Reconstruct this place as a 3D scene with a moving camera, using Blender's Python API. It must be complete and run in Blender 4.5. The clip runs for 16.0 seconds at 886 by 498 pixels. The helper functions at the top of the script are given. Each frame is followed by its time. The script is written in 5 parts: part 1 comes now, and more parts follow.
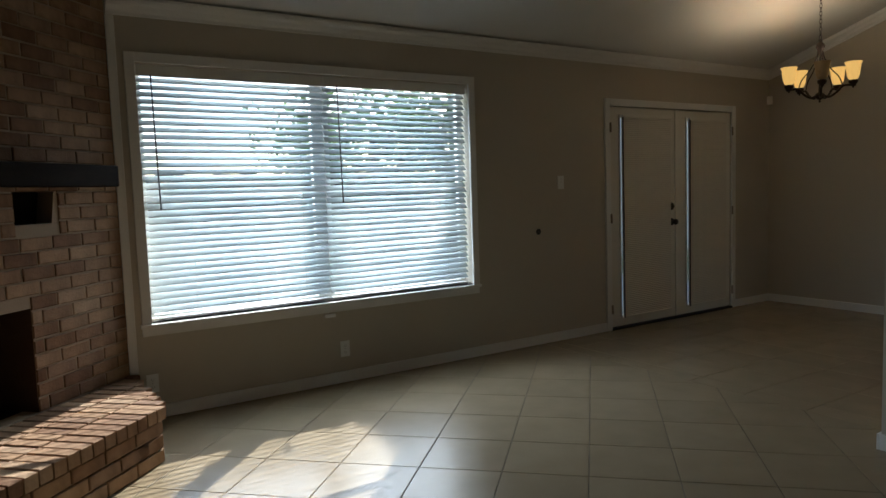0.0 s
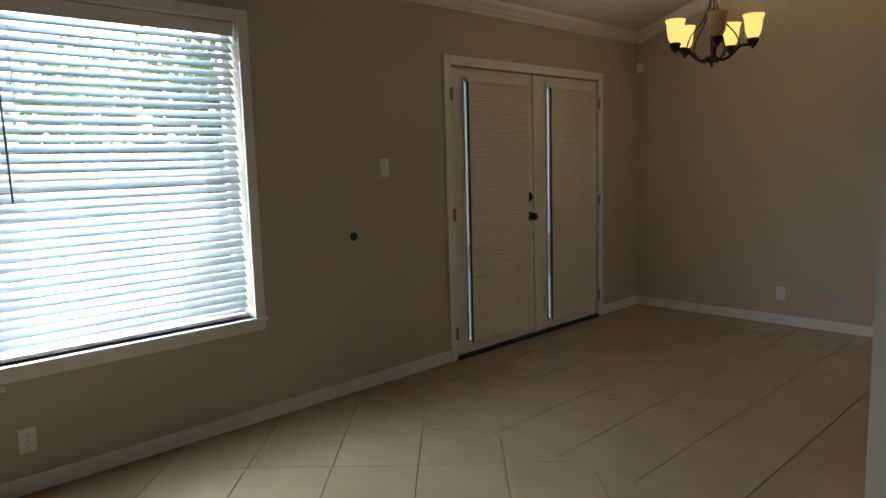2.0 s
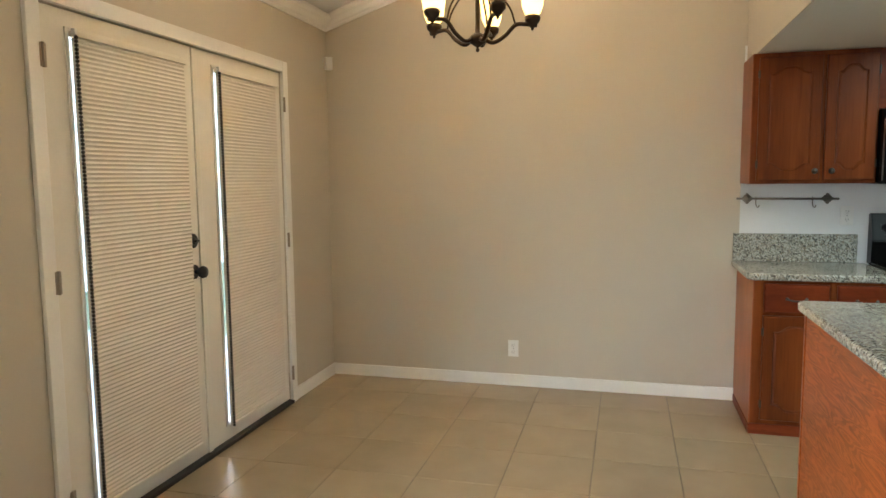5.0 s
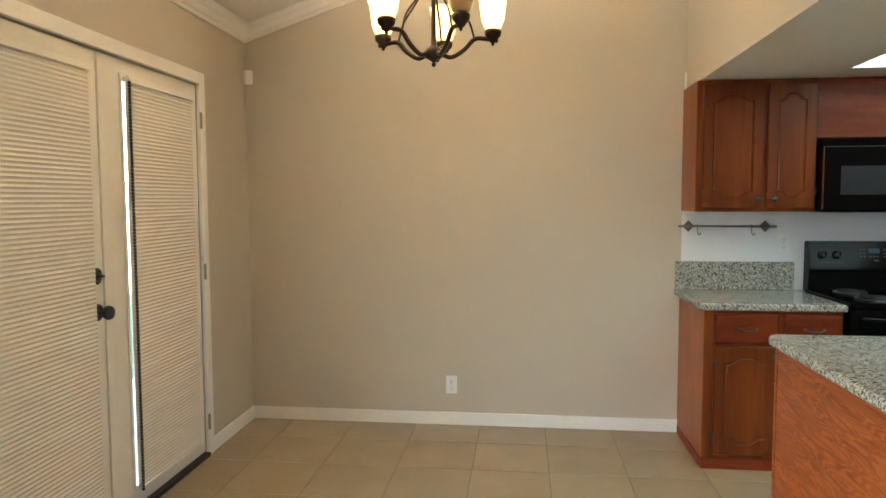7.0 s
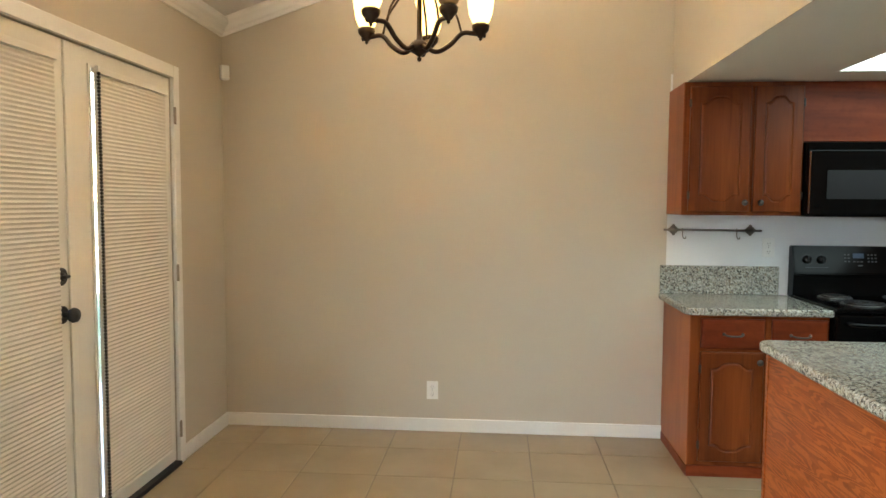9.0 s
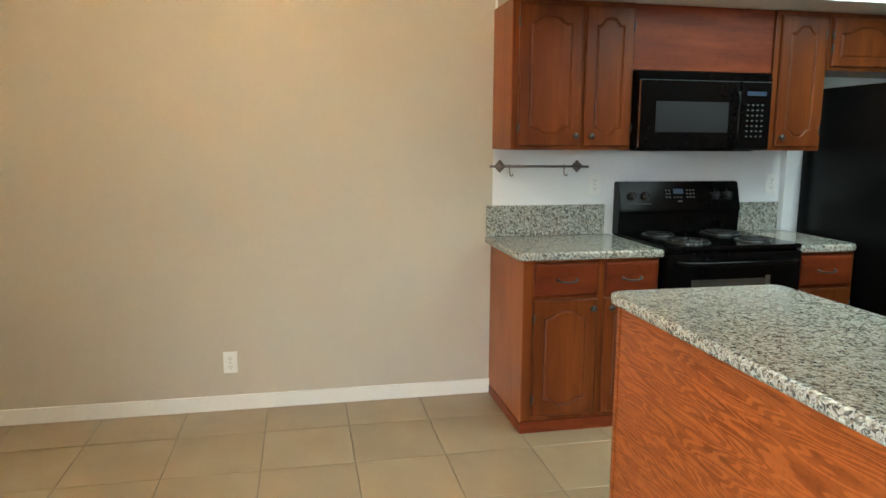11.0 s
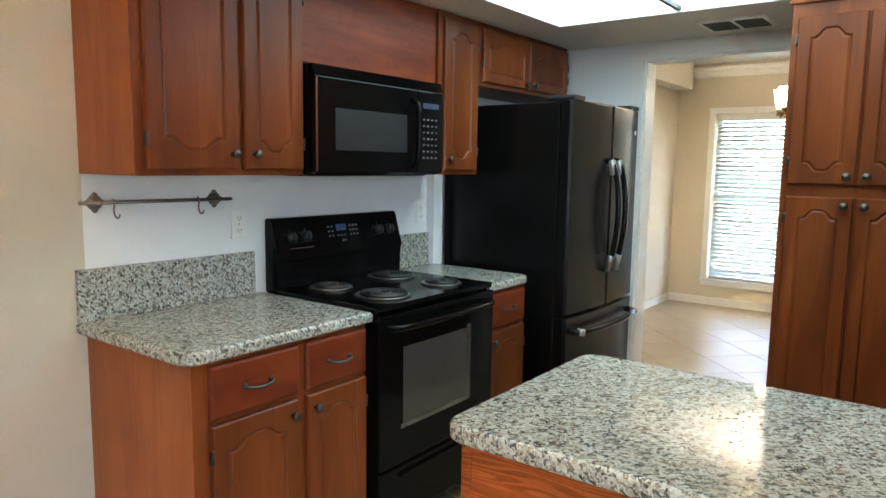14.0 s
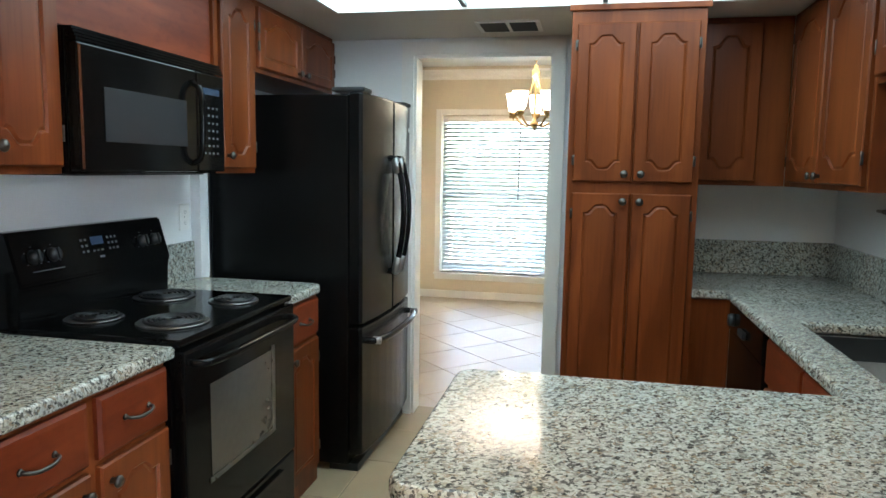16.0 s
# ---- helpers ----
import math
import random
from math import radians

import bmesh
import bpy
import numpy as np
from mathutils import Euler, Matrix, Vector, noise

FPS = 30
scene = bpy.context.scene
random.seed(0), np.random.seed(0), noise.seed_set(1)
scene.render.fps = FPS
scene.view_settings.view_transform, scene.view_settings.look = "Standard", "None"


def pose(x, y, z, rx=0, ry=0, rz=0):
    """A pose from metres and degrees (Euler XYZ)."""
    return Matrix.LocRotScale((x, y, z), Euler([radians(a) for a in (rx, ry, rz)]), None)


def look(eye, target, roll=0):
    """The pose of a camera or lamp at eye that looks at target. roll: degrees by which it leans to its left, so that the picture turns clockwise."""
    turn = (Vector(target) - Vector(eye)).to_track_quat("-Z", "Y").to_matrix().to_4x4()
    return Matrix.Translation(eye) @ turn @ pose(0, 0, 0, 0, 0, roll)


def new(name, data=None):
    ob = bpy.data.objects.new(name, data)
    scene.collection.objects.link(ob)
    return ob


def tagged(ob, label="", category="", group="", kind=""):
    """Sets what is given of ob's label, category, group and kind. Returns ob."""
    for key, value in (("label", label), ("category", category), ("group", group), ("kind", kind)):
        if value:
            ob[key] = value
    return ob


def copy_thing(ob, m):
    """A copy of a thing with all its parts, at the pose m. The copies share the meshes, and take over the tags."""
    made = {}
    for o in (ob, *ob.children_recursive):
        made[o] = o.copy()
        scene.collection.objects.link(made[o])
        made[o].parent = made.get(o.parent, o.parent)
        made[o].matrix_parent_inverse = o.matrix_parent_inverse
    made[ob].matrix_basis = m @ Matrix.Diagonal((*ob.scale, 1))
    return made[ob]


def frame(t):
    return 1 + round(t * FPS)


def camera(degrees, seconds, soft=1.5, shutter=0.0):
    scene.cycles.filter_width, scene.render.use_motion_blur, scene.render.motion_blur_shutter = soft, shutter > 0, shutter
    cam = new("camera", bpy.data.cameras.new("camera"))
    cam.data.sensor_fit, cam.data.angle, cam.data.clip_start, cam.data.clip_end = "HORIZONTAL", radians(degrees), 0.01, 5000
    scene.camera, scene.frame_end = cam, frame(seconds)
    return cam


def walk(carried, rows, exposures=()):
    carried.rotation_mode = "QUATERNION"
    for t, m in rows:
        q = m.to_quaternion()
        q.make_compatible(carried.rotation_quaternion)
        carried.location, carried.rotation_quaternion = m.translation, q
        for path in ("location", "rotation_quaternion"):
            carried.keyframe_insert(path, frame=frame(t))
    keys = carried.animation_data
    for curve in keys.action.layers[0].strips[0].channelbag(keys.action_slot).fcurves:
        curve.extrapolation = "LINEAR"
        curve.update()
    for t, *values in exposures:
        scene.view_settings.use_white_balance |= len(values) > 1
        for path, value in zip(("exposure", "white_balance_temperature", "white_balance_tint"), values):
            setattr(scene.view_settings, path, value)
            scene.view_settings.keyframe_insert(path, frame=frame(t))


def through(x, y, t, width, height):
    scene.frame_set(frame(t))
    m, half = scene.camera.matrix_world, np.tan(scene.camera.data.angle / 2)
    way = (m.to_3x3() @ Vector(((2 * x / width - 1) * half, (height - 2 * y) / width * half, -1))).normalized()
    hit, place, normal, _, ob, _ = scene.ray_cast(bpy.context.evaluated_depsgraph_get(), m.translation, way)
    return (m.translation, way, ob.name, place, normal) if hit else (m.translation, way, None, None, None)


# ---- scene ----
cam = camera(65.6, 16.0)
PATH = [
    (0, (1.665, 1.538, 1.367), (2.739, 3.216, 1.199), -1.9),
    (0.5, (2.076, 1.739, 1.446), (3.15, 3.411, 1.218), -1.9),
    (1, (2.397, 2.063, 1.448), (3.569, 3.664, 1.196), -1.9),
    (1.5, (2.668, 2.374, 1.439), (3.953, 3.885, 1.181), -1.8),
    (2, (3.005, 2.647, 1.439), (4.384, 4.073, 1.186), -1.6),
    (2.5, (3.307, 2.952, 1.44), (4.794, 4.269, 1.207), -1.4),
    (3, (3.53, 3.211, 1.439), (5.122, 4.403, 1.23), -1.3),
    (3.5, (3.757, 3.452, 1.443), (5.446, 4.506, 1.25), -1.2),
    (4, (3.943, 3.717, 1.436), (5.739, 4.576, 1.246), -1.0),
    (4.5, (4.164, 3.915, 1.414), (6.04, 4.585, 1.227), -0.6),
    (5, (4.346, 4.017, 1.439), (6.268, 4.531, 1.233), -0.6),
    (5.2, (4.395, 4.066, 1.431), (6.333, 4.519, 1.23), -0.5),
    (7.5, (4.623, 4.323, 1.474), (6.609, 4.527, 1.354), -0.1),
    (8, (4.633, 4.333, 1.485), (6.622, 4.533, 1.406), 0.1),
    (8.5, (4.649, 4.341, 1.462), (6.636, 4.536, 1.357), 0.4),
    (11, (5.307, 4.363, 1.426), (7.242, 3.965, 1.116), 0.3),
    (11.5, (5.54, 4.444, 1.437), (7.375, 3.709, 1.131), 1.5),
    (12, (5.794, 4.42, 1.423), (7.509, 3.435, 1.125), 1.6),
    (12.5, (6.011, 4.426, 1.446), (7.596, 3.244, 1.145), 0.9),
    (13, (6.281, 4.453, 1.428), (7.731, 3.103, 1.156), 1.2),
    (13.5, (6.503, 4.432, 1.419), (7.836, 2.962, 1.17), 1.1),
    (14, (6.709, 4.402, 1.428), (7.902, 2.815, 1.186), 0.8),
    (14.5, (6.903, 4.405, 1.43), (7.898, 2.685, 1.201), 1.1),
    (15, (7.058, 4.389, 1.415), (7.831, 2.557, 1.199), 1.2),
    (15.5, (7.148, 4.372, 1.403), (7.719, 2.468, 1.187), 1.5),
    (16, (7.218, 4.335, 1.416), (7.627, 2.391, 1.184), 0.9),
]
EXPOSURES = [(0.0, 1.3, 5900, 8), (1.5, 1.5, 5950, 8), (2.0, 2.2, 6050, 9), (2.5, 2.85, 6100, 9), (3.0, 3.4, 6150, 8), (3.5, 4.05, 6300, 10), (4.0, 4.25, 6300, 10),
             (5.2, 4.3, 6300, 10), (8.5, 4.4, 6300, 10), (11.0, 4.62, 6300, 8), (12.5, 4.65, 6150, 6), (13.0, 4.7, 6050, 5), (14.0, 4.7, 5900, 11), (16.0, 4.65, 5750, 11)]
walk(cam, [(t, look(eye, target, roll)) for t, eye, target, roll in PATH], EXPOSURES)

# ---- world, sun, lamps ----
SUN_FROM = Vector((0.68, 0.73, 0.55)).normalized()
world = bpy.data.worlds.new("sky")
scene.world = world
world.use_nodes = True
_n = world.node_tree.nodes
_sky = _n.new("ShaderNodeTexSky")
_sky.sky_type = "NISHITA"
_sky.sun_disc = False
_sky.sun_elevation = math.asin(SUN_FROM.z)
_sky.sun_rotation = math.atan2(SUN_FROM.x, SUN_FROM.y)
world.node_tree.links.new(_sky.outputs[0], _n["Background"].inputs[0])
_n["Background"].inputs[1].default_value = 0.15


def lamp(name, kind, m, energy, colour, **settings):
    data = bpy.data.lights.new(name, kind)
    data.energy, data.color = energy, colour
    if kind == "AREA":
        data.shape, data.size, data.size_y = "RECTANGLE", settings["size"][0], settings["size"][1]
    elif kind == "SUN":
        data.angle = radians(0.5)
    else:
        data.shadow_soft_size = settings.get("radius", 0.03)
    ob = new(name, data)
    ob.matrix_world = m
    return ob


lamp("sun", "SUN", look((0, 0, 0), -SUN_FROM), 5.0, (1.0, 0.95, 0.86))
# daylight in the window openings
lamp("window_daylight", "AREA", pose(3.63, 6.42, 1.38, -90, 0, 0), 34.0, (0.86, 0.94, 1.0), size=(2.3, 1.45))
lamp("far_window_daylight", "AREA", pose(8.0, -3.30, 1.15, 90, 0, 0), 0.6, (0.95, 0.98, 1.0), size=(1.4, 1.6))


# ---- materials ----
def principled(name, rough=0.5, metal=0.0, spec=0.5):
    m = bpy.data.materials.new(name)
    m.use_nodes = True
    b = m.node_tree.nodes["Principled BSDF"]
    b.inputs["Roughness"].default_value = rough
    b.inputs["Metallic"].default_value = metal
    b.inputs["Specular IOR Level"].default_value = spec
    return m, m.node_tree.nodes, m.node_tree.links, b


def ramp(nodes, stops):
    r = nodes.new("ShaderNodeValToRGB")
    e = r.color_ramp.elements
    while len(e) < len(stops):
        e.new(0.5)
    for k, (p, c) in enumerate(stops):
        e[k].position, e[k].color = p, (*c, 1)
    return r


def coords(nodes, links, scale):
    tc, mp = nodes.new("ShaderNodeTexCoord"), nodes.new("ShaderNodeMapping")
    mp.inputs["Scale"].default_value = scale
    links.new(tc.outputs["Object"], mp.inputs["Vector"])
    return mp.outputs[0]


def noise_node(nodes, links, vec, scale, detail=4.0, distort=0.0):
    n = nodes.new("ShaderNodeTexNoise")
    n.inputs["Scale"].default_value, n.inputs["Detail"].default_value, n.inputs["Distortion"].default_value = scale, detail, distort
    links.new(vec, n.inputs["Vector"])
    return n.outputs["Fac"]


def blend(nodes, links, fac, a, b, mode="MIX"):
    x = nodes.new("ShaderNodeMix")
    x.data_type, x.blend_type = "RGBA", mode
    for sock, v in ((x.inputs[0], fac), (x.inputs[6], a), (x.inputs[7], b)):
        if isinstance(v, (int, float)):
            sock.default_value = v
        elif isinstance(v, tuple):
            sock.default_value = (*v, 1)
        else:
            links.new(v, sock)
    return x.outputs[2]


def bump(nodes, links, b, height, strength, distance=0.002):
    u = nodes.new("ShaderNodeBump")
    u.inputs["Strength"].default_value, u.inputs["Distance"].default_value = strength, distance
    links.new(height, u.inputs["Height"])
    links.new(u.outputs[0], b.inputs["Normal"])


def mottled(name, c1, c2, rough=0.6, big=1.5, fine=60.0, relief=0.15, metal=0.0, spec=0.5, rough_var=0.1, grain=0.09):
    """Two scales of variation: slow patches between two colours, and a fine grain in colour, gloss and relief."""
    m, n, l, b = principled(name, rough, metal, spec)
    v = coords(n, l, (1, 1, 1))
    slow, quick = noise_node(n, l, v, big, 3), noise_node(n, l, v, fine, 5)
    col = blend(n, l, slow, c1, c2)
    r = ramp(n, [(0.25, (1 - grain,) * 3), (0.75, (1 + 0.7 * grain,) * 3)])
    l.new(quick, r.inputs[0])
    l.new(blend(n, l, 1.0, col, r.outputs[0], "MULTIPLY"), b.inputs["Base Color"])
    mr = n.new("ShaderNodeMapRange")
    mr.inputs[3].default_value, mr.inputs[4].default_value = max(0.03, rough - rough_var), min(1, rough + rough_var)
    l.new(slow, mr.inputs[0])
    l.new(mr.outputs[0], b.inputs["Roughness"])
    if relief:
        bump(n, l, b, quick, relief)
    return m


def wood(name, dark, mid, light, scale=(9, 9, 1.1), rough=0.36, rings=4.0, figure=0.14, spec=0.18):
    m, n, l, b = principled(name, rough, 0.0, spec)
    v = coords(n, l, scale)
    fig = noise_node(n, l, v, 1.6, 6, 0.8)
    rise = n.new("ShaderNodeMath")
    rise.operation, rise.inputs[1].default_value = "MULTIPLY", rings * 6.3
    l.new(noise_node(n, l, v, 0.7, 2, 0.2), rise.inputs[0])
    wave = n.new("ShaderNodeMath")
    wave.operation = "SINE"
    l.new(rise.outputs[0], wave.inputs[0])
    lines = ramp(n, [(0.0, (0, 0, 0)), (0.6, (1, 1, 1))])
    l.new(wave.outputs[0], lines.inputs[0])
    r1 = ramp(n, [(0.25, dark), (0.5, mid), (0.75, light)])
    l.new(blend(n, l, figure, fig, lines.outputs[0]), r1.inputs[0])
    pores = noise_node(n, l, coords(n, l, (scale[0] * 22, scale[1] * 22, scale[2] * 4)), 1.0, 2)
    r2 = ramp(n, [(0.30, (0.86, 0.84, 0.83)), (0.5, (1, 1, 1))])
    l.new(pores, r2.inputs[0])
    oi = n.new("ShaderNodeObjectInfo")
    mr = n.new("ShaderNodeMapRange")
    mr.inputs[3].default_value, mr.inputs[4].default_value = 0.88, 1.12
    l.new(oi.outputs["Random"], mr.inputs[0])
    c = blend(n, l, 1.0, r1.outputs[0], r2.outputs[0], "MULTIPLY")
    l.new(blend(n, l, 1.0, c, mr.outputs[0], "MULTIPLY"), b.inputs["Base Color"])
    bump(n, l, b, pores, 0.12, 0.001)
    b.inputs["Coat Weight"].default_value = 0.05
    b.inputs["Coat Roughness"].default_value = 0.25
    return m


def granite(name):
    m, n, l, b = principled(name, 0.11, 0.0, 0.35)
    v = coords(n, l, (1, 1.0, 1))
    vo = n.new("ShaderNodeTexVoronoi")
    vo.inputs["Scale"].default_value = 150.0
    warp = noise_node(n, l, v, 60, 4)
    wv = blend(n, l, 0.035, v, warp)
    l.new(wv, vo.inputs["Vector"])
    r = ramp(n, [(0.0, (0.055, 0.057, 0.056)), (0.20, (0.15, 0.148, 0.136)), (0.30, (0.33, 0.325, 0.29)), (0.52, (0.44, 0.455, 0.425)), (0.80, (0.54, 0.555, 0.52)), (0.95, (0.28, 0.235, 0.175))])
    sep = n.new("ShaderNodeSeparateColor")
    l.new(vo.outputs["Color"], sep.inputs[0])
    l.new(sep.outputs[0], r.inputs[0])
    r2 = ramp(n, [(0.36, (0.36, 0.35, 0.335)), (0.47, (1, 1, 1))])
    l.new(noise_node(n, l, coords(n, l, (1, 1.7, 1)), 74, 5, 1.5), r2.inputs[0])
    r3 = ramp(n, [(0.35, (0.90, 0.92, 0.90)), (0.7, (1.05, 1.02, 0.97))])
    l.new(noise_node(n, l, v, 5, 3), r3.inputs[0])
    c = blend(n, l, 0.8, r.outputs[0], r2.outputs[0], "MULTIPLY")
    l.new(blend(n, l, 1.0, c, r3.outputs[0], "MULTIPLY"), b.inputs["Base Color"])
    return m


def tile_material(name, c1, c2, rough, spec=0.5):
    m, n, l, b = principled(name, rough, 0.0, spec)
    v = coords(n, l, (1, 1, 1))
    oi = n.new("ShaderNodeObjectInfo")
    off = n.new("ShaderNodeVectorMath")
    off.operation = "ADD"
    sc = n.new("ShaderNodeMath")
    sc.operation = "MULTIPLY"
    sc.inputs[1].default_value = 37.0
    l.new(oi.outputs["Random"], sc.inputs[0])
    l.new(v, off.inputs[0])
    l.new(sc.outputs[0], off.inputs[1])
    cloud, grain = noise_node(n, l, off.outputs[0], 4, 4), noise_node(n, l, v, 90, 3)
    r = ramp(n, [(0.15, c1), (0.85, c2)])
    l.new(cloud, r.inputs[0])
    mr = n.new("ShaderNodeMapRange")
    mr.inputs[3].default_value, mr.inputs[4].default_value = 0.97, 1.03
    l.new(oi.outputs["Random"], mr.inputs[0])
    l.new(blend(n, l, 1.0, r.outputs[0], mr.outputs[0], "MULTIPLY"), b.inputs["Base Color"])
    rr = n.new("ShaderNodeMapRange")
    rr.inputs[3].default_value, rr.inputs[4].default_value = rough - 0.02, rough + 0.03
    l.new(cloud, rr.inputs[0])
    l.new(rr.outputs[0], b.inputs["Roughness"])
    bump(n, l, b, grain, 0.05, 0.001)
    return m


def glass(name):
    m, n, l, b = principled(name, 0.0)
    t, g, mix = n.new("ShaderNodeBsdfTransparent"), n.new("ShaderNodeBsdfGlossy"), n.new("ShaderNodeMixShader")
    g.inputs["Roughness"].default_value = 0.02
    mix.inputs[0].default_value = 0.04
    l.new(t.outputs[0], mix.inputs[1])
    l.new(g.outputs[0], mix.inputs[2])
    l.new(mix.outputs[0], n["Material Output"].inputs[0])
    return m


def glow(name, colour, strength, base=(0.8, 0.8, 0.8)):
    m, n, l, b = principled(name, 0.4)
    b.inputs["Base Color"].default_value = (*base, 1)
    b.inputs["Emission Color"].default_value = (*colour, 1)
    b.inputs["Emission Strength"].default_value = strength
    return m


def fabric(name, colour, through):
    m, n, l, b = principled(name, 0.9)
    v = coords(n, l, (1, 1, 1))
    weave = noise_node(n, l, v, 300, 2)
    r = ramp(n, [(0.3, tuple(0.92 * c for c in colour)), (0.7, colour)])
    l.new(weave, r.inputs[0])
    l.new(r.outputs[0], b.inputs["Base Color"])
    t, mix = n.new("ShaderNodeBsdfTranslucent"), n.new("ShaderNodeMixShader")
    l.new(r.outputs[0], t.inputs[0])
    mix.inputs[0].default_value = through
    l.new(b.outputs[0], mix.inputs[1])
    l.new(t.outputs[0], mix.inputs[2])
    l.new(mix.outputs[0], n["Material Output"].inputs[0])
    return m


M = {}
M["wall"] = mottled("tan_wall_paint", (0.50, 0.448, 0.36), (0.53, 0.478, 0.385), 0.55, 1.2, 140, 0.12, grain=0.025)
M["wall_white"] = mottled("white_wall_paint", (0.73, 0.745, 0.745), (0.78, 0.79, 0.79), 0.45, 1.5, 140, 0.1, grain=0.025)
M["wall_far"] = mottled("warm_beige_paint", (0.60, 0.53, 0.40), (0.63, 0.56, 0.43), 0.55, 1.2, 140, 0.1, grain=0.025)
M["ceiling"] = mottled("textured_ceiling_paint", (0.67, 0.65, 0.60), (0.71, 0.69, 0.64), 0.8, 2, 110, 0.7, grain=0.025)
M["trim"] = mottled("white_trim_paint", (0.76, 0.75, 0.71), (0.81, 0.80, 0.76), 0.32, 3, 80, 0.05, grain=0.025)
M["door"] = mottled("cream_door_paint", (0.72, 0.69, 0.61), (0.77, 0.74, 0.66), 0.34, 3, 80, 0.05, grain=0.025)
M["grout"] = mottled("grout", (0.15, 0.118, 0.083), (0.20, 0.16, 0.115), 0.9, 3, 90, 0.3)
M["tile"] = tile_material("beige_floor_tile", (0.285, 0.222, 0.138), (0.36, 0.287, 0.185), 0.25)
M["mortar_far"] = mottled("pale_grout", (0.24, 0.195, 0.14), (0.30, 0.245, 0.175), 0.9, 3, 90, 0.3)
M["tile_far"] = tile_material("pale_floor_tile", (0.33, 0.265, 0.18), (0.39, 0.32, 0.22), 0.36, 0.25)


def brick_material(name):
    m, n, l, b = principled(name, 0.9, 0.0, 0.15)
    v = coords(n, l, (1, 1, 1))
    oi = n.new("ShaderNodeObjectInfo")
    r = ramp(n, [(0.0, (0.17, 0.092, 0.052)), (0.3, (0.27, 0.16, 0.092)), (0.6, (0.36, 0.23, 0.135)), (0.85, (0.23, 0.14, 0.088)), (1.0, (0.42, 0.29, 0.185))])
    l.new(oi.outputs["Random"], r.inputs[0])
    cl = noise_node(n, l, v, 14, 5, 0.5)
    r2 = ramp(n, [(0.3, (0.72, 0.70, 0.68)), (0.55, (1, 1, 1)), (0.8, (1.25, 1.25, 1.25))])
    l.new(cl, r2.inputs[0])
    l.new(blend(n, l, 1.0, r.outputs[0], r2.outputs[0], "MULTIPLY"), b.inputs["Base Color"])
    bump(n, l, b, noise_node(n, l, v, 70, 6), 0.6, 0.004)
    return m


M["brick"] = brick_material("tan_brown_brick")
M["mortar"] = mottled("mortar", (0.30, 0.225, 0.155), (0.38, 0.29, 0.205), 0.95, 5, 120, 0.6, spec=0.15)
M["near_black"] = mottled("near_black_brick", (0.012, 0.011, 0.010), (0.03, 0.026, 0.022), 0.95, 4, 50, 0.5, spec=0.08)
M["brown_brick"] = mottled("dark_brown_brick", (0.075, 0.048, 0.032), (0.11, 0.07, 0.046), 0.95, 9, 60, 0.6, spec=0.1)
M["beam"] = wood("dark_mantel_wood", (0.010, 0.006, 0.004), (0.016, 0.010, 0.006), (0.026, 0.017, 0.010), (1.2, 9, 9), 0.85, spec=0.08)
M["cherry"] = wood("cherry_stained_wood", (0.092, 0.021, 0.0052), (0.150, 0.0365, 0.0086), (0.208, 0.055, 0.0135), (5, 5, 0.9))
M["cherry_flat"] = wood("red_stained_veneer", (0.105, 0.018, 0.0055), (0.158, 0.029, 0.0080), (0.205, 0.041, 0.0115), (1.1, 9, 9), 0.45)
M["oak"] = wood("orange_stained_oak", (0.19, 0.043, 0.009), (0.31, 0.078, 0.017), (0.37, 0.098, 0.022), (2.4, 18, 18), 0.36, 18.0, 0.28)
M["veneer"] = wood("orange_brown_veneer", (0.22, 0.060, 0.016), (0.27, 0.078, 0.021), (0.315, 0.096, 0.027), (5, 5, 0.9), 0.35)
M["granite"] = granite("speckled_granite")
M["black"] = mottled("black_enamel", (0.003, 0.003, 0.003), (0.005, 0.005, 0.005), 0.12, 2, 40, 0.0, 0.0, 0.13, 0.04)
M["black_matt"] = mottled("black_plastic", (0.010, 0.010, 0.010), (0.016, 0.016, 0.016), 0.45, 2, 60, 0.1)
M["fridge"] = mottled("textured_black_enamel", (0.003, 0.003, 0.003), (0.005, 0.005, 0.005), 0.25, 2, 320, 0.2, 0.0, 0.2, 0.04)
M["oven_glass"] = mottled("dark_oven_glass", (0.060, 0.056, 0.048), (0.072, 0.067, 0.058), 0.1, 3, 40, 0.0, 0.0, 0.8, 0.03)
M["screen"] = mottled("microwave_window_mesh", (0.020, 0.020, 0.022), (0.026, 0.026, 0.028), 0.35, 4, 300, 0.1, spec=0.25)
M["steel"] = mottled("brushed_steel", (0.62, 0.61, 0.59), (0.70, 0.69, 0.67), 0.33, 4, 120, 0.05, 1.0)
M["cap"] = mottled("satin_grey_metal", (0.20, 0.20, 0.20), (0.28, 0.28, 0.27), 0.3, 8, 120, 0.03, 0.9)
M["iron"] = mottled("grey_iron", (0.17, 0.15, 0.13), (0.25, 0.22, 0.19), 0.42, 30, 200, 0.1, 0.8)
M["chrome"] = mottled("chrome", (0.62, 0.61, 0.60), (0.70, 0.69, 0.68), 0.12, 5, 60, 0.0, 1.0, 0.5, 0.05)
M["pewter"] = mottled("aged_pewter", (0.065, 0.058, 0.05), (0.11, 0.10, 0.09), 0.4, 30, 200, 0.1, 0.9)
M["bronze"] = mottled("oil_rubbed_bronze", (0.022, 0.014, 0.010), (0.045, 0.028, 0.018), 0.4, 20, 120, 0.1, 0.6)
